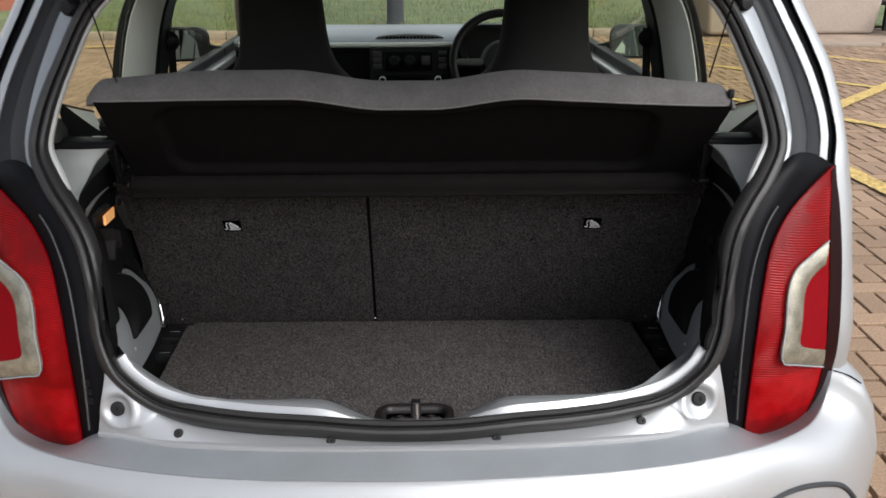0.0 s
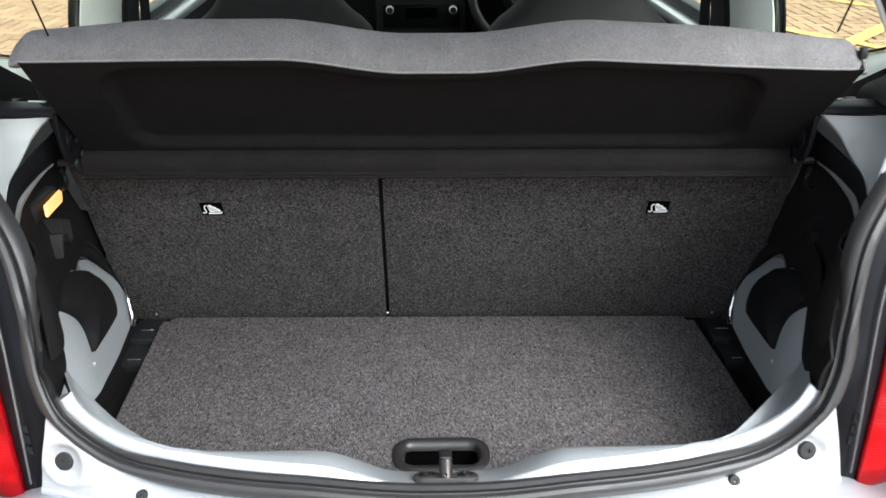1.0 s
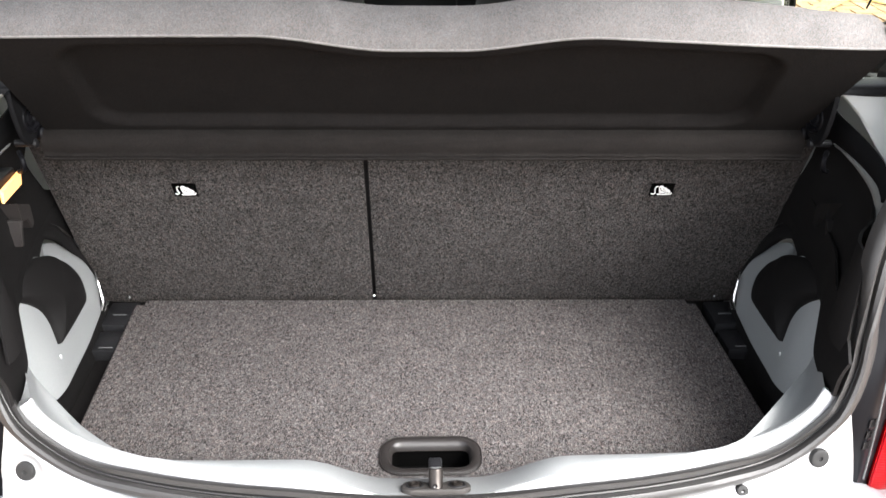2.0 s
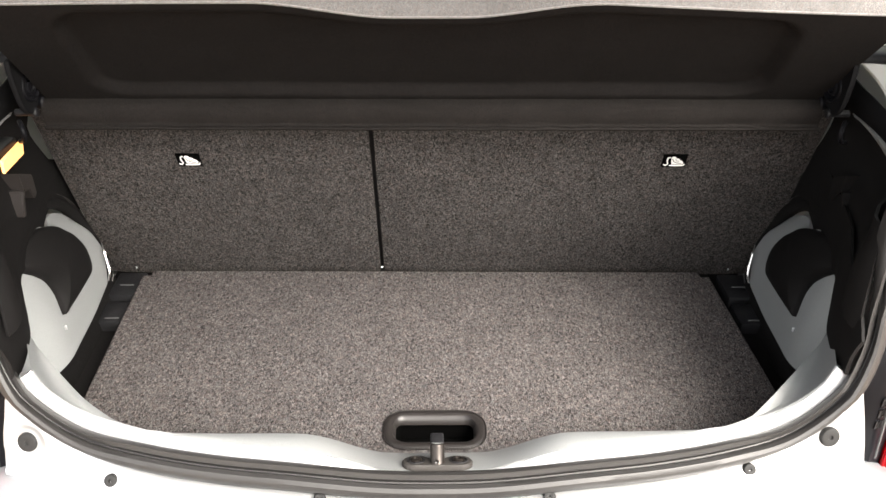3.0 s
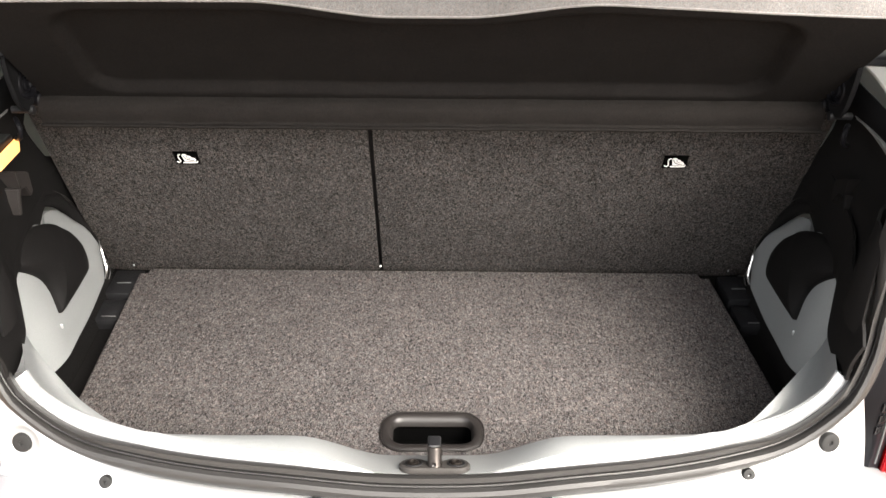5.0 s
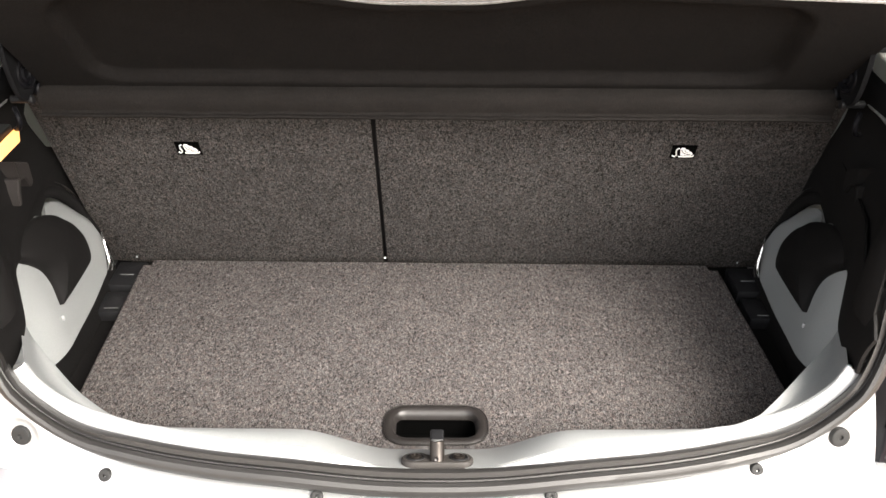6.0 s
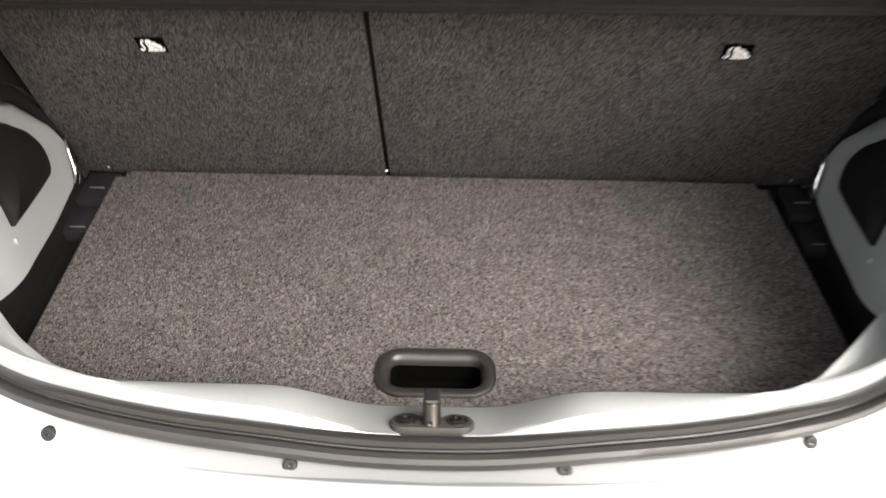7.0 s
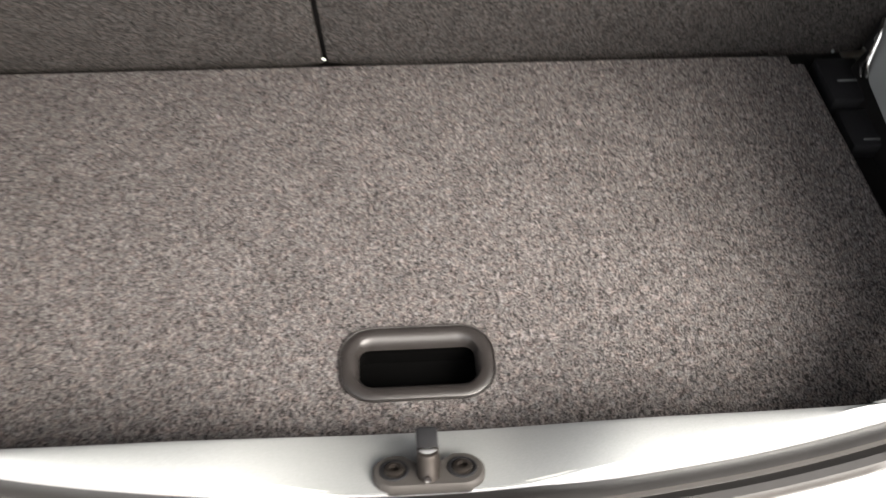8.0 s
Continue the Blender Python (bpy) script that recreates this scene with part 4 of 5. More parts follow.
        seam = [(s * 0.597, 0.361, 0.998), (s * 0.597, 0.295, 0.999), (s * 0.595, 0.237, 0.995), (s * 0.587, 0.187, 0.990), (s * 0.580, 0.165, 0.986), (s * 0.568, 0.140, 0.962)]
        flange = [(s * 0.597, 0.365, 0.994), (s * 0.597, 0.306, 0.989), (s * 0.596, 0.251, 0.978), (s * 0.594, 0.227, 0.965), (s * 0.592, 0.222, 0.939), (s * 0.585, 0.205, 0.910)]
        part("shelf_rest", loft(rest_o, rest_i, 28, 7, lambda u, v: Vector((-s * 0.006 * math.sin(math.pi * v), 0, 0)), 0.004), M_STRIP, car, "black curved shelf rest")
        part("rest_flange", loft(seam, flange, 28, 6, lambda u, v: Vector((-s * 0.005 * math.sin(math.pi * v), 0, 0.002 * math.sin(math.pi * v))), 0.004), M_FLANGE, car)
        bar = spline([(0, y, z) for y, z in ((0.327, 1.0825), (0.322, 1.086), (0.324, 1.093), (0.334, 1.0975), (0.356, 1.099), (0.372, 1.089), (0.350, 1.080))], 22, True)
        part("belt_bar", grid([[Vector((s * x, p.y + dy, p.z + dz)) for p in bar] for x, dy, dz in ((0.545, 0, 0), (0.60, 0, 0), (0.65, 0, 0), (0.672, -0.004, -0.002), (0.690, -0.010, -0.008), (0.702, -0.020, -0.020))], closed=True), M_BLACK, car, "black bar below the quarter glass")
        part("belt_chrome", tube([(s * 0.578, 0.350, 1.0995), (s * 0.606, 0.352, 1.0995)], 0.0022, 6), M_PALE, car, "bright catch on the bar")
        dz = -0.014 if s > 0 else 0.004
        part("quarter_wedge", loft([(s * 0.672, 0.60, 1.035), (s * 0.668, 0.50, 1.065), (s * 0.662, 0.36, 1.10)], [(s * 0.672, 0.595, 1.042 + dz), (s * 0.672, 0.50, 1.088 + dz), (s * 0.666, 0.36, 1.158 + dz)], 10, 4, None, 0.008), M_BLACK, car, "black quarter pillar foot")
        part("window_ledge", loft([(s * 0.735, 0.44, 1.160), (s * 0.738, 0.56, 1.120), (s * 0.742, 0.74, 1.070)], [(s * 0.668, 0.36, 1.150 + dz), (s * 0.672, 0.50, 1.082 + dz), (s * 0.674, 0.62, 1.030 + dz)], 12, 4, None, 0.004), M_PALE, car, "pale ledge below the quarter glass")
        part("ledge_seal", tube(spline([(s * 0.734, 0.44, 1.163), (s * 0.737, 0.56, 1.123), (s * 0.741, 0.74, 1.073)], 12), 0.0025, 6), M_BLACK, car)
        part("quarter_pad", loft([(s * 0.664, 0.42, 1.075), (s * 0.660, 0.34, 1.092), (s * 0.655, 0.25, 1.11)], [(s * 0.669, 0.40, 1.115), (s * 0.664, 0.34, 1.142), (s * 0.650, 0.26, 1.165)], 12, 5, lambda u, v: Vector((-s * 0.008 * math.sin(math.pi * v), 0, 0)), 0.006), M_TRIM, car)
        # black channel beside the floor board, with its two stepped pockets
        part("floor_channel", box((s * (0.54 + wall_shift(s)) - 0.040, 0.09, 0.572), (s * (0.54 + wall_shift(s)) + 0.035, 0.60, 0.592), 0.003), M_DARKTRIM, car)
        for y0, y1, h in ((0.395, 0.455, 0.612), (0.465, 0.54, 0.618)):
            part("channel_pocket", box((s * 0.540 - 0.026, y0, 0.588), (s * 0.540 + 0.026, y1, h), 0.004), M_BLACK, car)
        # paler bars stand for the light caught on the pocket edges
        for y, z in ((0.403, 0.6118), (0.4955, 0.6178)):
            part("pocket_edge", box((s * 0.540 - 0.012, y, z), (s * 0.540 + 0.012, y + 0.0022, z + 0.0022), 0.0006, 1), M_TRIM, car)
        xe = [s * (v + w) for v in (0.552, 0.549, 0.552, 0.557, 0.562)]
        bm = tube(spline([(xe[0], 0.478, 0.640), (xe[1], 0.482, 0.655), (xe[2], 0.489, 0.668), (xe[3], 0.498, 0.688), (xe[4], 0.512, 0.698)], 16), 0.0024, 8)
        tube(spline([(xe[0] - s * 0.001, 0.487, 0.634), (xe[1] - s * 0.002, 0.490, 0.648), (xe[1] - s * 0.001, 0.486, 0.660), (xe[2], 0.491, 0.672), (xe[3] + s * 0.002, 0.502, 0.690)], 16), 0.0020, 8, into=bm)
        part("lashing_eye", bm, M_CHROME, car, "bright wire lashing eye")
        part("anchor_stud", box((s * 0.532 - 0.0014, 0.536, 0.628), (s * 0.532 + 0.0014, 0.538, 0.632), 0.001), M_GREYDASH, car)
    # moulded pad and bag hook below the lamp
    def slab(pts, x0, x1):
        bm = bmesh.new()
        f = bm.faces.new([bm.verts.new((x1, y, z)) for y, z in pts])
        r = bmesh.ops.extrude_face_region(bm, geom=[f])
        bmesh.ops.translate(bm, verts=[e for e in r["geom"] if isinstance(e, bmesh.types.BMVert)], vec=(x0 - x1, 0, 0))
        bmesh.ops.recalc_face_normals(bm, faces=bm.faces)
        bmesh.ops.bevel(bm, geom=bm.edges[:], offset=0.0015, segments=2, affect="EDGES")
        return bm
    # right-hand pad and hook coloured darker, for the shade on that side
    for s in (-1, 1):
        part("lining_pad", slab([(0.296, 0.934), (0.331, 0.917), (0.331, 0.887), (0.322, 0.882), (0.312, 0.902), (0.298, 0.905)], s * 0.60, s * 0.571), M_BEZEL if s < 0 else M_DARKTRIM, car)
        part("bag_hook", slab([(0.287, 0.912), (0.295, 0.910), (0.287, 0.895), (0.280, 0.876), (0.274, 0.878), (0.279, 0.898)], s * 0.60, s * 0.568), M_BEZEL if s < 0 else M_DARKTRIM, car, "black moulded bag hook")
    # lit boot lamp in the lining, one side only
    lamp = part("boot_lamp", box((-0.612, 0.270, 0.938), (-0.592, 0.355, 0.966), 0.004), M_BLACK, car, "boot lamp housing")
    bm = bmesh.new()
    f = bm.faces.new([bm.verts.new((-0.570 - 0.18 * (y - 0.258), y, z)) for y, z in ((0.264, 0.970), (0.262, 0.951), (0.356, 0.936), (0.368, 0.955))])
    r = bmesh.ops.extrude_face_region(bm, geom=[f])
    bmesh.ops.translate(bm, verts=[e for e in r["geom"] if isinstance(e, bmesh.types.BMVert)], vec=(-0.005, 0, 0))
    bmesh.ops.bevel(bm, geom=bm.edges[:], offset=0.0015, segments=2, affect="EDGES")
    part("lamp_lens", bm, M_AMBER, lamp, "lit amber boot lamp lens")


def build_latch():
    o, d, n = Vector((0.002, -0.012, 0.6935)), Vector((0, 0.912, -0.410)), Vector((0, 0.410, 0.912))
    out = []
    ends = rounded(0.086, 0.034, 0.0155, 8)
    for u, v in [(a[0] + (b[0] - a[0]) * k / 8, a[1] + (b[1] - a[1]) * k / 8) for a, b in zip(ends, ends[1:] + ends[:1]) for k in range(8)]:
        # the edge ahead dips between the two bosses
        v -= 0.0125 * (v > 0) * (1 - smoothstep(0.010, 0.019, abs(u)))
        out.append((u, v))

    def layer(k, h):
        return [o + Vector((u * k, 0, 0)) + d * (v * k) + n * h for u, v in out]
    bm = grid([layer(1.0, -0.004), layer(1.0, 0.003), layer(0.95, 0.005), layer(0.4, 0.0052)], closed=True)
    bm.verts.ensure_lookup_table()
    bm.faces.new(bm.verts[-len(out):])
    st = part("latch_striker", bm, M_PLATE, car, "worn steel latch striker on a grey plate")
    for x in (-0.026, 0.026):
        c = o + Vector((x, 0, 0)) + n * 0.005
        part("plate_boss", ring(c, n, [(0.0115, -0.001), (0.0112, 0.0012), (0.0100, 0.0016), (0.0088, 0.0010), (0.0082, -0.001), (0, -0.001)], 24), M_BLACK, st)
        part("bolt", ring(c, n, [(0.0072, -0.002), (0.0072, 0.0025), (0.0058, 0.0035), (0.0040, 0.0035), (0.0036, 0.0005), (0, 0.0005)], 18), M_STEEL, st)
    foot, head = Vector((0.002, -0.0185, 0.6945)), Vector((0.002, -0.005, 0.722))
    part("striker_post", ring(foot, head - foot, [(0.0092, 0.0), (0.0092, 0.003), (0.0086, 0.004), (0.0086, 0.0275), (0.0078, 0.0300), (0.0060, 0.0308), (0.0040, 0.0300), (0, 0.0300)], 28), M_STEEL, st, "worn round steel striker post")
    part("striker_strap", box((-0.0062, -0.004, 0.680), (0.0102, 0.0155, 0.7205), 0.0025, 3), M_BLACK, st, "dark steel strap ahead of the post")
    part("worn_corner", box((-0.0058, -0.0118, 0.7165), (0.0098, -0.0035, 0.7232), 0.0030, 3), M_RIM, st, "bright corner of the striker")
    part("post_dent", ring(Vector((0.001, -0.0228, 0.7085)), (0, -0.9, 0.42), [(0, 0.0), (0.0018, 0.0002), (0.0026, 0.0010), (0.0030, 0.0)], 12), M_BEZEL, st)


build_seal()
build_sill()
build_tail()
build_pillars()
build_tail_lamps()
build_body()
build_tailgate()
build_boot_sides()
build_latch()


# ---------------------------------------------------------------- loose and fitted things in the car
def build_floor_board():
    board = thing("boot_floor_board", (carx(0, 0.3), 0.30, 0.592), "grey speckled carpet boot floor board with a finger recess", "boot floor")
    x0, x1, y0, y1, z = -0.525, 0.501, 0.050, 0.545, 0.620
    hx, hy, hw, hd = 0.0, 0.127, 0.136, 0.066
    # carpet laid round the grip's opening
    bm = bmesh.new()
    xs = [x0, hx - hw / 2 + 0.004, hx + hw / 2 - 0.004, x1]
    ysv = [y0, hy - hd / 2 + 0.004, hy + hd / 2 - 0.004, y1]
    for i in range(3):
        for j in range(3):
            if i == 1 and j == 1:
                continue
            bm.faces.new([bm.verts.new(p) for p in ((xs[i], ysv[j], z), (xs[i + 1], ysv[j], z), (xs[i + 1], ysv[j + 1], z), (xs[i], ysv[j + 1], z))])
    bmesh.ops.remove_doubles(bm, verts=bm.verts, dist=1e-5)
    corner = [v for v in bm.verts if v.co.x in (x0, x1) or abs(v.co.x - x0) < 1e-5 or abs(v.co.x - x1) < 1e-5]
    corner = [v for v in corner if abs(v.co.y - y0) < 1e-5 or abs(v.co.y - y1) < 1e-5]
    bmesh.ops.bevel(bm, geom=corner, offset=0.016, segments=4, affect="VERTICES")
    r = bmesh.ops.extrude_face_region(bm, geom=bm.faces[:])
    bmesh.ops.translate(bm, verts=[e for e in r["geom"] if isinstance(e, bmesh.types.BMVert)], vec=(0, 0, -0.022))
    rim = [e for e in bm.edges if all(abs(v.co.z - z) < 1e-6 for v in e.verts) and any(abs(f.normal.z) < 0.5 for f in e.link_faces)]
    rim = [e for e in rim if not (abs(e.verts[0].co.x - hx) < hw and abs(e.verts[0].co.y - hy) < hd and abs(e.verts[1].co.x - hx) < hw and abs(e.verts[1].co.y - hy) < hd)]
    bmesh.ops.bevel(bm, geom=rim, offset=0.005, segments=3, affect="EDGES", profile=0.6)
    for v in bm.verts:
        v.co.x += ((0.003 + 0.016 * (0.545 - v.co.y)) if v.co.x < 0 else (-0.003 + 0.028 * (0.545 - v.co.y))) * abs(v.co.x) / 0.5
    part("carpet_panel", bm, M_CARPET, board, "grey speckled felt carpet")
    # grip: a moulded bezel that rolls down into a deep pocket
    rows = []
    for w, d, r, h in ((hw + 0.006, hd + 0.010, 0.031, 0.0005), (hw + 0.005, hd + 0.009, 0.030, 0.003), (hw + 0.001, hd + 0.005, 0.029, 0.0045), (hw - 0.008, hd - 0.004, 0.026, 0.0048),
                       (hw - 0.018, hd - 0.014, 0.020, 0.003), (hw - 0.025, hd - 0.023, 0.014, -0.003), (hw - 0.027, hd - 0.026, 0.010, -0.008)):
        rows.append([Vector((hx + x, hy + y, z + h)) for x, y in rounded(w, d, r, 9)])
    grip = part("finger_recess", grid(rows, closed=True), M_BEZEL, board, "black moulded finger recess")
    part("recess_bead", tube([Vector((hx + x, hy + y, z + 0.0022)) for x, y in rounded(hw + 0.0075, hd + 0.0115, 0.0315, 9)], 0.0010, 8, closed=True), M_BEZEL, grip)
    # pocket walls coloured near-black to stand for the shade inside
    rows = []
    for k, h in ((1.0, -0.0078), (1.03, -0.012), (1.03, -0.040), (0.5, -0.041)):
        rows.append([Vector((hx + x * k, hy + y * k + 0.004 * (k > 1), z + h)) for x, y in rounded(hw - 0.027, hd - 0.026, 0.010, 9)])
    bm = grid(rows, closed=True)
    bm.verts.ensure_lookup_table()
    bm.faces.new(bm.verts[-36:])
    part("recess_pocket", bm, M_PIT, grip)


def build_rear_seat():
    seat = thing("rear_seat", (carx(0, 0.8), 0.80, 0.30), "split folding rear seat with a speckled carpet back", "rear seat")

    def sheet(xa, xb, name):
        rows = []
        for v in [i / 8 for i in range(9)]:
            z = 0.600 + 0.52 * v
            y = 0.560 - 0.426 * (z - 0.617)
            rows.append([Vector((xa + (xb - xa) * u, y + 0.006 * (abs(2 * u - 1) ** 14), z)) for u in [j / 24 for j in range(25)]])
        bm = grid(rows)
        bmesh.ops.recalc_face_normals(bm, faces=bm.faces)
        r = bmesh.ops.extrude_face_region(bm, geom=bm.faces[:])
        bmesh.ops.translate(bm, verts=[e for e in r["geom"] if isinstance(e, bmesh.types.BMVert)], vec=(0, 0.08, 0.034))
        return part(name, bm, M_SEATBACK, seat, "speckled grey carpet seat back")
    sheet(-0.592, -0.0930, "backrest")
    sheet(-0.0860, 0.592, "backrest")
    part("seat_cushion", box((-0.60, 0.68, 0.42), (0.60, 1.05, 0.56), 0.05, 4), M_FABRIC, seat, "black cloth rear cushion")
    # dark sheet set in the split to draw the seam's shadow
    part("seam_backing", thick(grid([[Vector((x, 0.575 - 0.426 * (z - 0.617), z)) for z in (0.60, 0.8, 1.0, 1.1)] for x in (-0.0940, -0.0850)]), 0.002), M_DARKTRIM, seat)
    part("seam_tab", box((-0.0915, 0.5515, 0.6215), (-0.0875, 0.554, 0.6245), 0.001), M_PALE, seat, "small white tab at the seam's foot")
    # child-seat anchor labels: black squares with a white pictogram
    n = Vector((0, -0.92, -0.392))
    up = Vector((0, -0.392, 0.92))
    for x in (-0.377, 0.377):
        base = Vector((x, 0.560 - 0.426 * (0.889 - 0.617), 0.889)) + n * 0.0015

        def quad(pts, off, name, m, parent):
            bm = bmesh.new()
            f = bm.faces.new([bm.verts.new(base + Vector((u, 0, 0)) + up * v + n * off) for u, v in pts])
            r = bmesh.ops.extrude_face_region(bm, geom=[f])
            bmesh.ops.translate(bm, verts=[e for e in r["geom"] if isinstance(e, bmesh.types.BMVert)], vec=n * 0.0012)
            return part(name, bm, m, parent, skew=False, smooth=0)
        tag = quad([(-0.0185, -0.014), (0.0185, -0.014), (0.0185, 0.014), (-0.0185, 0.014)], 0, "anchor_label", M_PIT, seat)
        tag["label"] = "black label with a white child-seat pictogram"
        # the seat with its child as one silhouette, crossed by thin dark lines
        quad([(-0.0062, 0.0070), (-0.0040, 0.0098), (0.0005, 0.0092), (0.0022, 0.0058), (0.0068, 0.0050), (0.0082, 0.0016), (0.0118, 0.0004), (0.0142, -0.0040), (0.0128, -0.0066), (-0.0036, -0.0066)], 0.0014, "pictogram_seat", M_WHITE, tag)
        for nm, line, r, m in (("pictogram_strap", ((-0.0160, -0.0070), (-0.0125, -0.0092), (-0.0098, -0.0060), (-0.0118, 0.0020), (-0.0112, 0.0075), (-0.0078, 0.0092)), 0.0010, M_WHITE),
                               ("pictogram_base", ((-0.0066, -0.0092), (0.0040, -0.0096), (0.0150, -0.0088), (0.0162, -0.0060)), 0.0010, M_WHITE),
                               ("pictogram_line", ((-0.0042, 0.0058), (-0.0012, 0.0000), (0.0040, -0.0032), (0.0108, -0.0046)), 0.0007, M_PIT),
                               ("pictogram_line", ((0.0006, 0.0062), (0.0022, 0.0016), (0.0066, -0.0004)), 0.0005, M_PIT)):
            part(nm, tube([base + Vector((u, 0, 0)) + up * v + n * 0.0024 for u, v in line], r, 6), m, tag, skew=False)


def build_shelf():
    shelf = thing("parcel_shelf", (carx(0, 0.36), 0.36, 0.985), "black felt parcel shelf raised on its hinges, grey cloth edge", "parcel shelf")
    along = Vector((0, -0.687, 0.726))
    up = Vector((0, 0.726, 0.687))
    foot = Vector((0, 0.378, 1.006))

    def reach(x):
        # depth of the shelf: long over each side, cut back in the middle
        k = 1 - smoothstep(0.04, 0.21, abs(x))
        return 0.262 - 0.033 * k - (0.012 if x > 0 else 0.003) * smoothstep(0.3, 0.56, abs(x)) - 0.018 * smoothstep(0.1, 0.4, x)

    def half(v):
        # half-width, from the hinge to the edge
        return 0.542 + 0.009 * smoothstep(0.1, 1.0, v)
    N = 180
    rows = []
    for v in [i / 60 for i in range(61)]:
        row = []
        for j in range(N + 1):
            x = (-1 + 2 * j / N) * half(v) + 0.013 * v
            d = reach(x) * v
            ex, ed = abs(x) - (0.467 - 0.020 * v) + 0.05, abs(d - reach(x) * 0.52) - reach(x) * 0.42 + 0.05
            inset = 0.013 * smoothstep(0.0, 0.016, 0.05 - math.hypot(max(ex, 0), max(ed, 0)) - min(max(ex, ed), 0))
            row.append(foot + along * d + up * inset + Vector((x, 0, 0)))
        rows.append(row)
    bm = grid(rows)
    r = bmesh.ops.extrude_face_region(bm, geom=bm.faces[:])
    bmesh.ops.translate(bm, verts=[e for e in r["geom"] if isinstance(e, bmesh.types.BMVert)], vec=up * 0.022)
    part("shelf_board", bm, M_FELT, shelf, "black felt shelf underside")
    # edge: a thick roll of grey cloth along the wavy end
    prof = [(-0.012, 0.002), (0.0, 0.0), (0.003, 0.003), (0.007, 0.024), (0.007, 0.050), (0.000, 0.064), (-0.016, 0.068), (-0.026, 0.03)]
    rows = []
    for j in range(N + 1):
        u = -1 + 2 * j / N
        x = u * 0.5615 + 0.0090
        k = math.sqrt(max(1 - (max(abs(u) - 0.945, 0) / 0.059) ** 2, 0.02))
        rows.append([foot + along * (reach(x) + a * k - 0.007 * smoothstep(0.96, 1, abs(u))) + up * (b * k * (1 - 0.22 * smoothstep(0.62, 1.0, abs(u)))) + Vector((x, 0, 0)) for a, b in prof])
    bm = grid(rows, closed=True)
    bm.verts.ensure_lookup_table()
    bm.faces.new(bm.verts[:len(prof)])
    bm.faces.new(bm.verts[-len(prof):])
    part("shelf_edge", bm, M_LIP, shelf, "grey cloth-covered wavy edge")
    # pale bar paints the thin highlight on the cloth's lower edge
    part("edge_piping", tube([foot + along * (reach(u * 0.546 + 0.007) + 0.0015) + up * 0.0015 + Vector((u * 0.546 + 0.007, 0, 0)) for u in [-1 + 2 * j / N for j in range(N + 1)]], 0.0007, 6), M_LIPLIGHT, shelf, "pale bar for the highlight along the cloth edge")
    for s in (-1, 1):
        part("lift_cord", tube([(0.009 + s * 0.507, 0.214, 1.226), (0.009 + s * 0.530, 0.030, 1.645)], 0.0013, 6), M_STRIP, shelf, "thin black lifting cord")
    # hinge band below the fold: a padded roll with a stitched lower lip
    prof = [(0.402, 1.034), (0.384, 1.026), (0.370, 1.018), (0.3615, 1.0145), (0.355, 1.009), (0.3525, 1.001), (0.3535, 0.992), (0.3560, 0.985), (0.3545, 0.9815), (0.3505, 0.9810), (0.3490, 0.9785), (0.352, 0.976), (0.40, 0.998)]
    rows = [[Vector((x, y + 0.0012 * noise.noise(Vector((x * 30, z * 60, 3))), z + 0.0010 * noise.noise(Vector((x * 22, z * 40, 9))))) for y, z in prof] for x in [-0.545 + 1.09 * j / 120 for j in range(121)]]
    part("hinge_band", grid(rows, closed=True), M_BAND, shelf, "dark felt hinge band")
    for s in (-1, 1):
        # moulded ear on the shelf's flank, with a turned boss, a pin and a catch below
        def ear(x, grow):
            pts = [(0.300, 1.094), (0.312, 1.094), (0.326, 1.082), (0.352, 1.062), (0.362, 1.036), (0.350, 1.014), (0.326, 1.010), (0.310, 1.024), (0.302, 1.050), (0.298, 1.076)]
            c = (0.32, 1.07)
            return [Vector((x, c[0] + (p.y - c[0]) * grow, c[1] + (p.z - c[1]) * grow)) for p in spline([(0, y, z) for y, z in pts], 44, True)]
        bm = grid([ear(s * 0.548, 0.8), ear(s * 0.546, 0.97), ear(s * 0.5475, 1.0), ear(s * 0.551, 1.0), ear(s * 0.553, 0.95)], closed=True)
        bm.verts.ensure_lookup_table()
        bm.faces.new(bm.verts[:44])
        bm.faces.new(bm.verts[-44:])
        hinge = part("shelf_hinge", bm, M_STRIP, shelf, "black moulded shelf hinge ear")
        part("hinge_boss", ring((s * 0.549, 0.340, 1.044), (-s, -0.15, 0.1), [(0.0200, -0.006), (0.0200, 0.004), (0.0185, 0.006), (0.0160, 0.006), (0.0145, 0.001), (0.0105, 0.001), (0.0095, 0.005), (0.0075, 0.006), (0.0060, 0.003), (0, 0.003)], 30), M_GLOSS, hinge)
        part("hinge_cheek", ring((s * 0.541, 0.366, 1.012), (-s, -0.3, 0), [(0.0115, -0.010), (0.0115, 0.0), (0.0095, 0.002), (0.0080, 0.0), (0.0080, -0.004), (0.0050, -0.004), (0.0045, 0.0), (0, 0.0005)], 22), M_GLOSS, hinge)
        part("hinge_pin", ring((s * 0.546, 0.338, 1.008), (s, 0, 0), [(0, -0.003), (0.0058, -0.003), (0.0066, -0.0015), (0.0066, 0.001), (0.0050, 0.002), (0.0050, 0.028), (0, 0.028)], 16), M_BLACK, hinge)
        part("hinge_hook", tube(spline([(s * 0.566, 0.325, 1.000), (s * 0.558, 0.312, 0.998), (s * 0.555, 0.308, 0.990), (s * 0.560, 0.312, 0.978), (s * 0.572, 0.326, 0.970)], 14), 0.0036, 8), M_GLOSS, hinge)
        p = foot + along * 0.240 + up * 0.016
        x = 0.010 + s * 0.552
